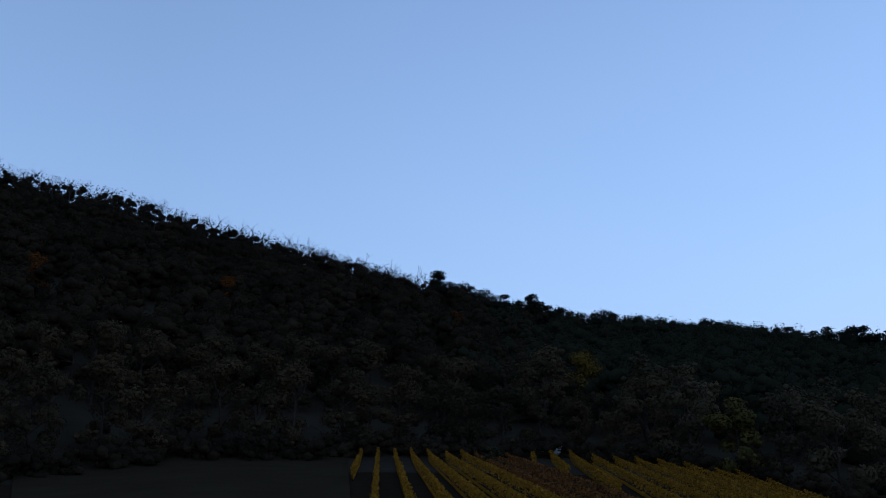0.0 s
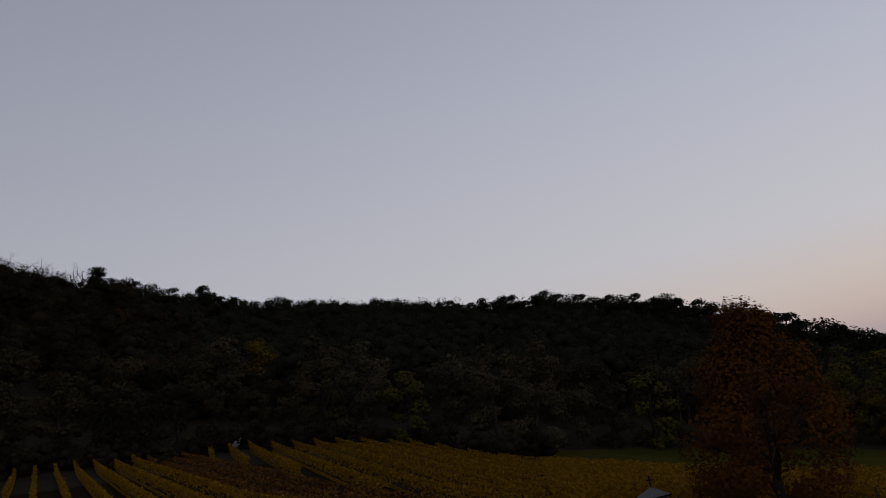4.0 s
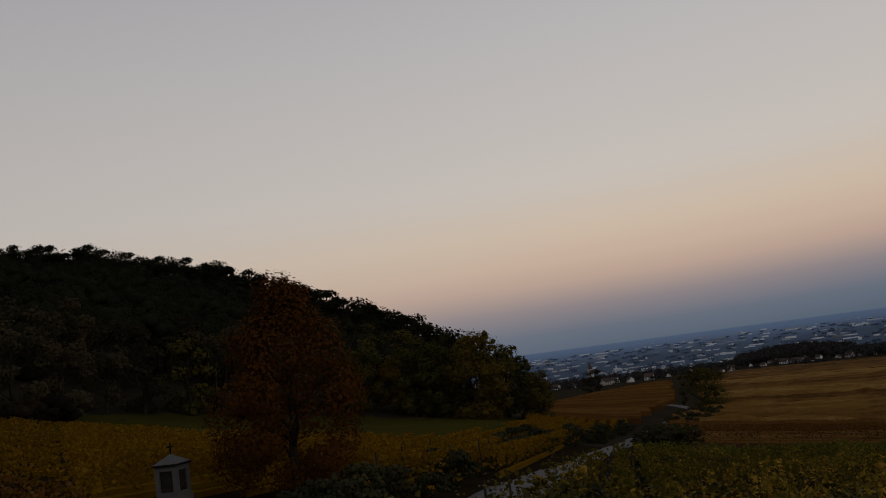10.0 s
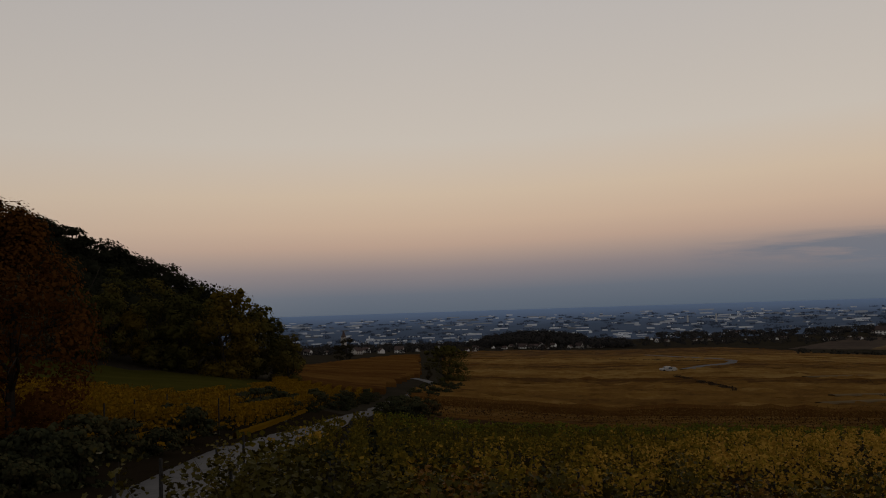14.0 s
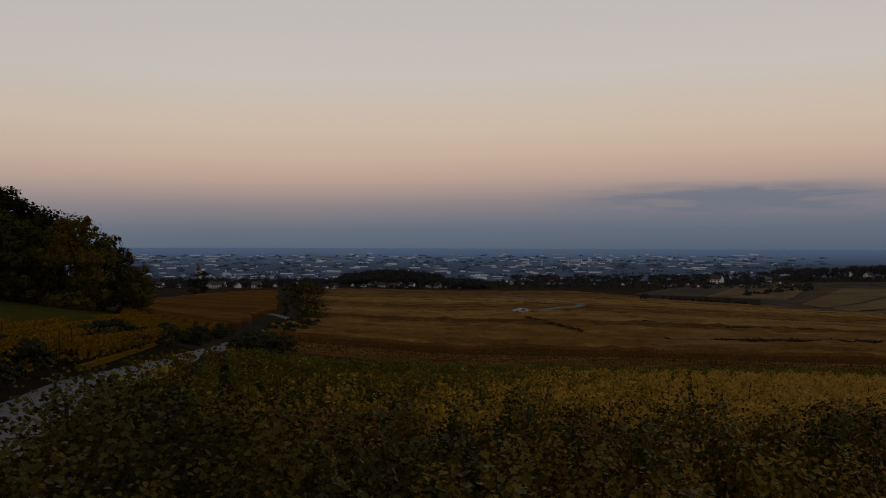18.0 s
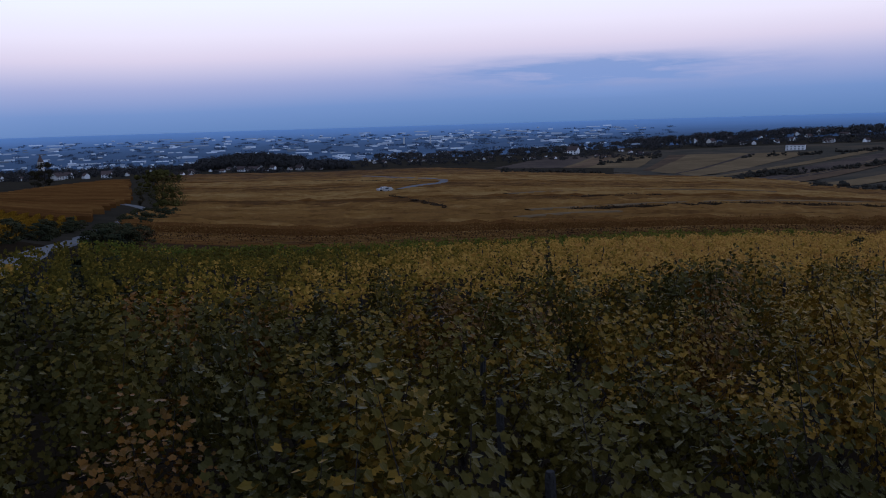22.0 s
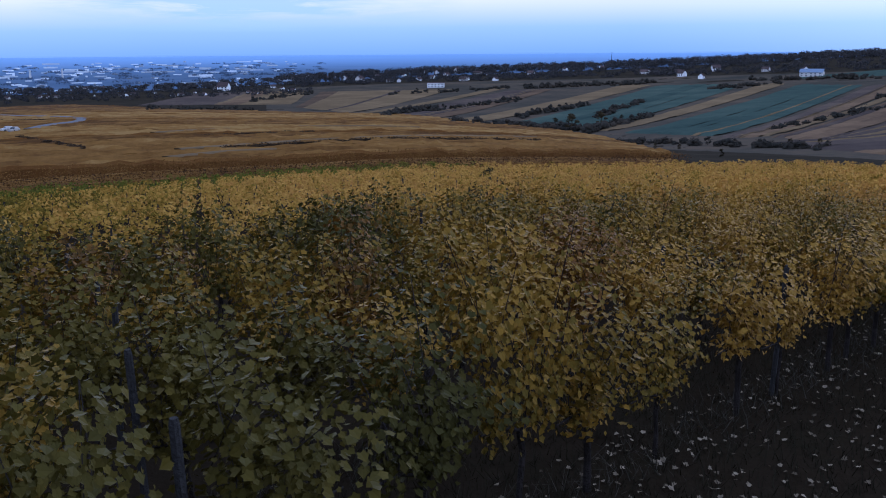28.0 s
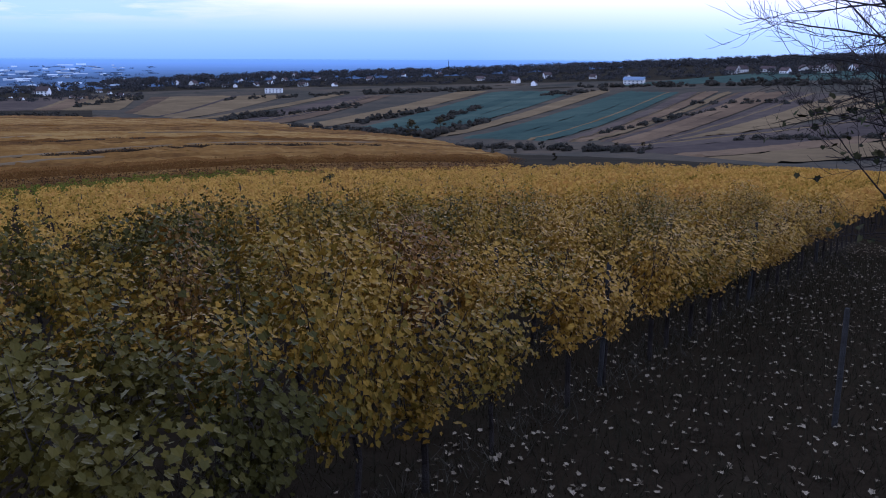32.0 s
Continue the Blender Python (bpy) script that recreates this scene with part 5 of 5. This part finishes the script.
# ---------------------------------------------------------------- houses
def make_house(w, l, h, wall="wall_white", roof="roof", pitch=0.45, label="white house with a dark tiled roof", windows=3, flat=False):
    root = tagged(new("house"), label, "house")
    b = Build().box((0, 0, h / 2), (w, l, h))
    if not flat:
        r = w * pitch
        for s in (-1, 1):
            b.add([(-w / 2, s * l / 2, h), (w / 2, s * l / 2, h), (0, s * l / 2, h + r)], [[0, 1, 2]])
    part("wall", b, M[wall], root)
    t = Build()
    if flat:
        t.box((0, 0, h + 0.2), (w + 0.8, l + 0.8, 0.4))
    else:
        o = 0.6
        for s in (-1, 1):
            e = np.array((s * (w / 2 + o), 0, h - o * pitch * 2))
            for sy in (1,):
                lo, hi = -(l / 2 + o), l / 2 + o
                top = np.array((0, 0, h + w * pitch + 0.05))
                q = [(e[0], lo, e[2]), (e[0], hi, e[2]), (top[0], hi, top[2]), (top[0], lo, top[2])]
                u = [(x, y, z + 0.35) for x, y, z in q]
                t.add(q + u, [[0, 1, 2, 3], [4, 7, 6, 5], [0, 4, 5, 1], [0, 3, 7, 4], [1, 5, 6, 2]])
        t.box((w * 0.15, l * 0.2, h + w * pitch * 0.9), (0.9, 0.9, 2.0))
    part("roof", t, M[roof], root)
    for s in (-1, 1):
        for k in range(windows):
            for z in ([h * 0.3, h * 0.72] if h > 4.5 else [h * 0.5]):
                y = (k + 0.5) / windows * l - l / 2
                pane = part("window", Build().box((s * (w / 2 + 0.03), y, z), (0.12, l / windows * 0.42, 1.4)), M["glass"], root)
                if windows == 5:
                    k2 = l / windows * 0.21
                    frame_box = Build()
                    for e in (-k2, 0.0, k2):
                        frame_box.box((s * (w / 2 + 0.07), y + e, z), (0.12, 0.14, 1.5))
                    for e in (-0.72, 0.72):
                        frame_box.box((s * (w / 2 + 0.075), y, z + e), (0.12, 2 * k2 + 0.1, 0.14))
                    part("window_frame", frame_box, M["wall_white"], pane)
    return root


HOUSES = [make_house(9, 12, 5.5), make_house(8, 10, 4, label="small white house with a dark tiled roof"), make_house(10, 15, 6, "wall_cream", label="cream house with a tiled roof"),
          make_house(7, 18, 4, "wall_cream", label="long low cream house with a tiled roof", windows=4)]


def house(proto, az, el, near, far, s=1.0, turn=None, group="village houses"):
    d = dist_at(az, el, near, far)
    c = copy_thing(proto, Matrix.Translation(at(az, d, -0.4)) @ Matrix.Rotation(radians(-az + (turn if turn is not None else random.uniform(-70, 70))), 4, "Z"))
    c.scale = (s, s, s)
    return tagged(c, group=group)


# landmarks
house(HOUSES[0], 63.4, -2.95, 900, 975, 0.75, 80)
house(HOUSES[0], 62.2, -2.95, 900, 975, 0.6, 20)
house(HOUSES[1], 71.6, -2.9, 850, 965, 0.8, 70)
house(HOUSES[3], 72.2, -2.9, 850, 965, 0.75, 80)
house(HOUSES[0], 93.4, -2.45, 900, 1300, 1.15, 65)
villa = make_house(11, 20, 6, "wall_white", "roof", label="white flat-roofed house alone on the slope", windows=5, flat=True)
villa.matrix_basis = Matrix.Translation(at(107.05, dist_at(107.05, -2.42, 700, 1200), -0.4)) @ Matrix.Rotation(radians(-107 + 84), 4, "Z")
blue_house = make_house(13, 21, 5, "wall_cream", "roof_blue", 0.22, "long white house with a blue-grey metal roof", 5)
blue_house.matrix_basis = Matrix.Translation(at(130.4, dist_at(130.4, -1.75, 800, 1200), -0.4)) @ Matrix.Rotation(radians(-130 + 80), 4, "Z")
for az, el in ((57.4, -2.3), (58.6, -2.6), (60.6, -3.0), (61.2, -2.7), (64.6, -2.6), (66.0, -2.3), (67.9, -2.95), (68.4, -3.1), (70.4, -2.9), (70.9, -2.75), (72.8, -2.7), (73.6, -2.85), (75.3, -2.95), (76.0, -2.8)):
    house(random.choice(HOUSES), az, el, 880, 978, random.uniform(0.4, 0.7))
for k in range(34):
    house(random.choice(HOUSES), random.uniform(56.8, 77), random.uniform(-2.95, -2.25), 880, 1260, random.uniform(0.3, 0.55))
for k in range(40):
    house(random.choice(HOUSES), 79.5 + k * 0.47 + random.uniform(-0.2, 0.2), random.uniform(-2.75, -2.1), 1000, 1500, random.uniform(0.3, 0.6))
for k in range(34):
    house(random.choice(HOUSES), 97 + k * 0.42 + random.uniform(-0.2, 0.2), random.uniform(-2.05, -1.4), 1050, 1500, random.uniform(0.45, 0.85), group="houses on the ridge")
for k in range(8):
    house(random.choice(HOUSES), 113 + k * 2.4 + random.uniform(-0.4, 0.4), random.uniform(-1.75, -1.3), 1000, 1480, random.uniform(0.5, 0.85), group="houses on the ridge")
for az, el in ((124.0, -1.9), (122.8, -1.75), (136.9, -0.95), (136.3, -1.05), (139.4, -1.0), (140.4, -0.9), (141.0, -0.8), (141.8, -0.95), (143.2, -0.8), (138.4, -0.9)):
    house(random.choice(HOUSES), az, el, 800, 1400, random.uniform(0.6, 1.0), group="houses on the ridge")

# tall conifers among the ridge houses
CONIFER = make_tree("conifer", "tall dark pointed conifer among the houses", 95, 15, 5, "column", "far_wood", 700, 0.9, 0.03)
for k in range(13):
    plant(CONIFER, 99.2 + k * 0.3 + random.uniform(-0.1, 0.1), random.uniform(1250, 1400), random.uniform(0.7, 1.3), "conifers on the ridge")
for k in range(12):
    plant(CONIFER, 104 + k * 0.35 + random.uniform(-0.2, 0.2), random.uniform(1250, 1400), random.uniform(0.5, 1.0), "conifers on the ridge")

# ---------------------------------------------------------------- the town on the plain


def make_hall(w, l, h, label):
    root = tagged(new("industrial_hall"), label, "hall", "halls of the town")
    part("wall", Build().box((0, 0, h / 2), (w, l, h)), M["hall"], root)
    part("roof", Build().box((0, 0, h + 0.3), (w + 1, l + 1, 0.6)), M["concrete"], root)
    return root


HALLS = [make_hall(28, 60, 9, "pale flat-roofed industrial hall on the plain"), make_hall(30, 100, 11, "long pale warehouse on the plain"), make_hall(20, 34, 14, "pale block of flats on the plain")]
for k in range(165):
    az = random.uniform(55, 95) if k % 3 else random.choice((random.uniform(57, 69), random.uniform(81, 91)))
    d = 1500 + 2000 * random.random() ** 1.4
    c = copy_thing(random.choice(HALLS), Matrix.Translation(at(az, d, -0.5)) @ Matrix.Rotation(radians(-az + random.choice((0, 90, 90)) + random.uniform(-15, 15)), 4, "Z"))
    k2 = random.uniform(0.12, 0.3) * (2.2 if random.random() < 0.15 else 1.0) * d / 2000
    c.scale = (k2 * 0.6, k2, random.uniform(0.25, 0.42))


def town_rest():
    b = Build()
    for _ in range(300):
        az, d = random.uniform(52, 98), 1400 + 2500 * random.random() ** 1.3
        p = at(az, d)
        w, l, h = random.uniform(6, 12), random.uniform(9, 34) * (d / 2000), random.uniform(1.4, 3.0) * (d / 2000)
        b.box((p.x, p.y, p.z + h / 2), (w, l, h), Matrix.Rotation(radians(-az + random.choice((0, 90)) + random.uniform(-20, 20)), 4, "Z"))
    tagged(part("town", b, M["hall"]), "pale scattered buildings of a town on the plain", "town", kind="stuff")


town_rest()


def chimney(az, el_top, d, r):
    root = tagged(new("factory_chimney"), "tall slender pale factory chimney", "chimney", "factory chimneys")
    p = at(az, d)
    h = d * math.tan(radians(el_top)) - p.z
    part("shaft", Build().tube([(0, 0, -1), (0, 0, h * 0.5), (0, 0, h)], [r * 1.4, r * 1.1, r], 12), M["concrete"], root)
    root.matrix_basis = Matrix.Translation(p)


chimney(82.25, -1.0, 2300, 2.0)
chimney(84.0, -0.95, 2300, 1.8)


def church():
    root = tagged(new("church_tower"), "church tower with a pointed dark roof in the village", "tower")
    p = at(59.75, 1250)
    h = 1250 * math.tan(radians(-1.75)) - p.z
    part("wall", Build().box((0, 0, h / 2), (6, 6, h)), M["wall_cream"], root)
    part("roof", Build().tube([(0, 0, h), (0, 0, h + 3), (0, 0, h + 10)], [4.2, 2.6, 0.1], 8), M["roof"], root)
    root.matrix_basis = Matrix.Translation(p)


church()
mast = tagged(new("radio_mast"), "thin radio mast on the wooded ridge", "mast")
part("pole", Build().tube([(0, 0, 0), (0, 0, 22)], [0.7, 0.3], 6), M["iron"], mast)
mast.matrix_basis = Matrix.Translation(at(118.4, 1440))


# ---------------------------------------------------------------- lines and small things in the far vineyard
def crop_d(az, el):
    """Distance at which the tops of the far vines show at that angle."""
    d = dist_at(az, el, 110, 950)
    for _ in range(3):
        d = dist_at(az, el - math.degrees(1.8 / d), 110, 950)
    return d


def dark_hedge(az0, az1, el0, el1, n):
    """A low dark hedge line between the far plots."""
    b = Build()
    f = np.linspace(0, 1, 12)
    line = np.array([at(az0 + (az1 - az0) * k, crop_d(az0 + (az1 - az0) * k, el0 + (el1 - el0) * k)) for k in f])
    m = n * 90
    t = np.sort(rng.random(m))
    p = np.column_stack([np.interp(t, f, line[:, k]) for k in range(2)]) + rng.normal(size=(m, 2)) * 0.3
    tall = 1.32 + 0.1 * np.sin(t * n * 0.9) * np.sin(t * n * 0.37 + 1) + rng.normal(size=m) * 0.12
    z = ground_z(p[:, 0], p[:, 1]) + tall * (0.8 + 0.5 * rng.random(m))
    b.quads(leaf_quads(np.column_stack([p, z]), 0.34, rng.normal(size=(m, 3)) + np.array((0, 0, 0.4)), 0.4))
    tagged(part("hedge", b, M["plot_edge"]), "low dark hedge line between vineyard plots", "hedge", kind="stuff")


dark_hedge(76.0, 83.3, -3.65, -3.9, 46)
dark_hedge(81.2, 84.8, -4.8, -5.6, 26)
dark_hedge(93.0, 104.0, -6.0, -5.65, 60)
dark_hedge(104.0, 114.0, -5.65, -5.8, 52)
dark_hedge(92.0, 99.0, -5.2, -5.1, 34)


def pale_strip(points, label="pale dry grass strip between vine rows"):
    ribbon("grass_strip", label, [tuple(at(a, crop_d(a, e))) for a, e in points], 1.5, "tan", 1.75)


pale_strip([(88.9, -4.9), (91, -4.83), (93.5, -4.8)])
pale_strip([(90.3, -6.0), (94, -5.85), (98, -5.68), (103.6, -5.5), (108, -5.52), (113.6, -5.6)])
pale_strip([(89.6, -6.4), (93, -6.28), (96.4, -6.2)])
pale_strip([(98, -4.75), (102, -4.8), (106, -4.95)])


def make_car():
    """A small pale parked vehicle."""
    root = tagged(new("parked_car"), "small white car parked in the far vineyard", "car", "cars in the vineyard")
    b = Build().box((0, 0, 0.62), (1.7, 4.1, 0.6))
    v = [(sx * w, y, z) for sx in (-1, 1) for w, y, z in ((0.82, -1.7, 0.9), (0.82, 1.0, 0.9), (0.66, 0.4, 1.45), (0.66, -1.3, 1.45))]
    b.add(v, [[0, 1, 2, 3], [7, 6, 5, 4], [0, 4, 5, 1], [1, 5, 6, 2], [2, 6, 7, 3], [3, 7, 4, 0]])
    part("body", b, M["wall_cream"], root)
    part("windscreen", Build().add([(-0.7, 0.98, 0.95), (0.7, 0.98, 0.95), (0.6, 0.46, 1.42), (-0.6, 0.46, 1.42)], [[0, 1, 2, 3]]), M["glass"], root)
    for x in (-0.8, 0.8):
        for y in (-1.25, 1.25):
            part("wheel", Build().tube([(x - 0.1, y, 0.32), (x + 0.1, y, 0.32)], [0.32, 0.32], 12), M["iron"], root)
    return root


CAR = make_car()
for az, el, turn in ((80.7, -4.75, 40), (81.05, -4.8, 70)):
    copy_thing(CAR, Matrix.Translation(at(az, dist_at(az, el, 130, 600), 1.2)) @ Matrix.Rotation(radians(turn), 4, "Z"))
wagon = copy_thing(CAR, Matrix.Translation(at(6.9, 117, -0.5)) @ Matrix.Rotation(radians(80), 4, "Z"))
tagged(wagon, "small pale car parked below the dark wood", "car")
put_away([CAR])

# ---------------------------------------------------------------- beside the camera


def fallen_leaves():
    n = 3000
    p, s = rng.uniform(0.3, 4.6, n), rng.uniform(1.0, 34, n)
    x, y = ACROSS[0] * p + ALONG[0] * s, ACROSS[1] * p + ALONG[1] * s
    pts = np.column_stack([x, y, ground_z(x, y) + 0.03])
    a = rng.uniform(0, 6.28, n)
    u = np.column_stack([np.cos(a), np.sin(a), rng.normal(size=n) * 0.25])
    v = np.column_stack([-np.sin(a), np.cos(a), rng.normal(size=n) * 0.25])
    k = LEAF[None] * (0.05 * rng.uniform(0.5, 1.3, (n, 1, 1)))
    q = pts[:, None] + k[..., :1] * u[:, None] + k[..., 1:2] * v[:, None] + k[..., 2:3] * np.array((0, 0, 1.5))
    f = leaf_faces(n)
    tagged(part("fallen_leaves", Build().add(q.reshape(-1, 3), f), M["fallen"]), "pale fallen vine leaves scattered on the earth", "leaves", kind="stuff")


fallen_leaves()


def grass():
    n = 30000
    p, s = rng.uniform(0.2, 6.5, n), rng.uniform(0.5, 30, n)
    x, y = ACROSS[0] * p + ALONG[0] * s, ACROSS[1] * p + ALONG[1] * s
    base = np.column_stack([x, y, ground_z(x, y)])
    a = rng.uniform(0, 6.28, n)
    w = np.column_stack([np.cos(a), np.sin(a), np.zeros(n)]) * 0.006
    tip = np.column_stack([rng.normal(size=n) * 0.06, rng.normal(size=n) * 0.06, rng.uniform(0.06, 0.2, n)])
    v = np.stack([base - w, base + w, base + tip * 0.6 + w * 0.6, base + tip], 1)
    tagged(part("grass", Build().quads(v), M["dead_grass"]), "short rough grass between the vine rows", "grass", kind="stuff")


grass()


def row_grass():
    """Long dry grass left standing along the foot of the first rows."""
    n = 7000
    r, s = rng.integers(0, 2, n), rng.uniform(-2, 34, n)
    p = FIRST + GAP * r + rng.normal(size=n) * 0.28
    x, y = ACROSS[0] * p + ALONG[0] * s, ACROSS[1] * p + ALONG[1] * s
    base = np.column_stack([x, y, ground_z(x, y) - 0.02])
    a = rng.uniform(0, 6.28, n)
    w = np.column_stack([np.cos(a), np.sin(a), np.zeros(n)]) * 0.005
    tip = np.column_stack([rng.normal(size=n) * 0.12, rng.normal(size=n) * 0.12, rng.uniform(0.06, 0.24, n)])
    v = np.stack([base - w, base + w, base + tip * 0.6 + w * 0.6, base + tip], 1)
    tagged(part("grass", Build().quads(v), M["straw"]), "long dry grey-brown grass along the foot of the vines", "grass", kind="stuff")


row_grass()


def twig(b, rnd, p, v, length, radius, depth, tips):
    """A slender bough that curves a little and carries finer ones."""
    k = 9
    v = np.array(v, float) / np.linalg.norm(v)
    curve = rnd.normal(size=3) * 0.07 + np.array((0, 0, 0.045))
    pts = [np.array(p, float)]
    for _ in range(k):
        v = v + curve + rnd.normal(size=3) * 0.05
        v /= np.linalg.norm(v)
        pts.append(pts[-1] + v * length / k)
    r = np.linspace(radius, radius * 0.35, k + 1)
    b.tube(pts, r, 6 if radius > 0.01 else 4)
    tips.extend(pts[3:])
    if depth:
        for i in range(2, k + 1):
            if rnd.random() < 0.9:
                side = np.cross(v, rnd.normal(size=3))
                side /= np.linalg.norm(side)
                twig(b, rnd, pts[i], v * 0.8 + side * rnd.uniform(0.4, 0.9) + np.array((0, 0, 0.15)), length * rnd.uniform(0.25, 0.48), max(0.0022, r[i] * 0.5), depth - 1, tips)


def branch_tree():
    """A nearly bare tree at the bank whose boughs hang into the view."""
    rnd = np.random.default_rng(12)
    root = tagged(new("bare_tree"), "nearly leafless tree with dark thin branches and a few withered leaves", "tree")
    base = at(154.3, 7.0, -0.2)
    eye = -base.z
    b = Build()
    b.tube([(0, 0, 0), (0.03, 0.05, 1.2), (0.0, 0.06, 2.4), (0.05, 0.0, 3.8), (0.1, 0.02, 5.4)], [0.12, 0.10, 0.085, 0.06, 0.03], 10)
    part("trunk", b, M["bark"], root)
    left = np.array((math.sin(radians(62)), math.cos(radians(62)), 0.0))
    fore = np.array((math.sin(radians(152)), math.cos(radians(152)), 0.0))
    tips = []
    # height over the eye where each bough leaves the trunk, its length, rise and turn, thickness
    for h, ln, up, f, r in ((-0.45, 2.1, 0.6, 0.05, 0.022), (-0.1, 1.95, 0.35, 0.1, 0.014), (0.15, 1.95, 0.12, -0.1, 0.013), (-0.5, 2.0, 0.22, 0.2, 0.012), (-0.75, 1.75, 0.12, -0.1, 0.011),
                            (-0.95, 1.75, 0.0, 0.1, 0.011), (-1.15, 1.65, -0.02, -0.15, 0.010), (-1.3, 1.85, -0.12, 0.0, 0.010), (0.4, 1.8, 0.0, 0.15, 0.012), (-0.3, 1.6, 0.5, -0.3, 0.012),
                            (0.7, 1.8, -0.2, 0.0, 0.012), (-0.35, 1.85, 0.3, -0.15, 0.012), (-0.6, 1.8, 0.4, 0.15, 0.012), (-0.9, 1.7, 0.15, 0.0, 0.010), (-0.85, 1.6, 0.25, 0.35, 0.010), (0.0, 1.8, 0.3, 0.3, 0.012), (-0.65, 1.6, 0.3, -0.3, 0.010),
                            (0.35, 1.9, 0.3, -0.2, 0.012), (-1.05, 1.4, 0.1, 0.3, 0.009), (-0.2, 1.5, 0.1, -0.4, 0.011), (-0.5, 1.55, 0.05, 0.35, 0.010), (-0.8, 1.5, 0.35, -0.1, 0.010), (-1.1, 1.5, 0.2, 0.2, 0.009),
                            (0.1, 1.6, 0.45, 0.0, 0.012), (-1.2, 1.35, 0.1, -0.1, 0.009)):
        branch = Build()
        twig(branch, rnd, (0.03, 0.03, eye + h), left + fore * f + np.array((0, 0, up)), ln * 0.88, r, 2, tips)
        part("branch", branch, M["twig"], root)
    tips = np.array(tips)
    low = tips[(tips[:, 2] < eye - 0.35) & (tips[:, 2] > eye - 1.35)]
    pick = low[rnd.integers(0, len(low), 190)] + rnd.normal(size=(190, 3)) * 0.04
    v, f = vine_leaves(pick, 0.05, rnd.normal(size=(190, 3)))
    tagged(part("withered_leaf", Build().add(v, f), M["bush"], root, "small withered grey-brown leaves"), kind="stuff")
    root.matrix_basis = Matrix.Translation(base)


branch_tree()


def end_post():
    c = copy_thing(POST, Matrix.Translation(at(145.1, 10.5, -0.1)))
    c.scale = (1.0, 1.0, 0.9)


end_post()


def shrine():
    root = tagged(new("wayside_shrine"), "small pale plastered wayside shrine with a black iron cross", "shrine")
    part("plinth", Build().box((0, 0, 0.1), (1.12, 1.12, 0.6)), M["stone"], root)
    b = Build()
    for x in (-0.4, 0.4):
        for y in (-0.4, 0.4):
            b.box((x, y, 1.0), (0.2, 0.2, 1.2))
    for z in (0.5, 1.55):
        b.box((0, 0, z), (0.98, 0.98, 0.2))
    part("wall", b, M["stone"], root, "pale worn plaster")
    # dark panels close the niches and stand in for the shade inside
    for k, (x, y) in enumerate(((0, -0.4), (0, 0.4), (-0.4, 0), (0.4, 0))):
        part("niche", Build().box((x, y, 1.02), (0.62, 0.06, 0.88) if k < 2 else (0.06, 0.62, 0.88)), M["bark"], root, "niche panel coloured dark as its shade")
    part("cornice", Build().box((0, 0, 1.69), (1.16, 1.16, 0.08)), M["iron"], root, "dark roof edge")
    part("roof", Build().add([(-0.56, -0.56, 1.73), (0.56, -0.56, 1.73), (0.56, 0.56, 1.73), (-0.56, 0.56, 1.73), (0, 0, 2.12)], [[0, 3, 2, 1], [0, 1, 4], [1, 2, 4], [2, 3, 4], [3, 0, 4]]), M["stone"], root)
    part("cross", Build().box((0, 0, 2.32), (0.05, 0.05, 0.5)).box((0, 0, 2.4), (0.3, 0.045, 0.05)), M["iron"], root, "black iron cross")
    root.matrix_basis = Matrix.Translation(at(31.8, 33)) @ Matrix.Rotation(radians(-65), 4, "Z")
    root.scale = (0.85, 0.85, 0.85)


shrine()
# end posts of the yellow rows above the track
for az, el in ((51.3, -6.5), (52.0, -6.2), (52.7, -5.9), (48.2, -5.9), (44.4, -7.0), (46.2, -6.6), (54.0, -6.0)):
    d = dist_at(az, el - 1.0, 20, 120)
    copy_thing(POST, Matrix.Translation(at(az, d)))
# posts where the track passes the vines
for az, d, s in ((47.3, 19.5, 0.75), (44.5, 17.5, 0.7), (52.6, 29, 0.7), (50.9, 26.5, 0.65)):
    c = copy_thing(POST, Matrix.Translation(at(az, d)))
    c.scale = (1.3, 1.3, s)
put_away(BROADS + BUSHES + HOUSES + HALLS + [CONIFER, POST] + [o for l in (*VINES.values(), *VINES_BEYOND.values()) for o in l])
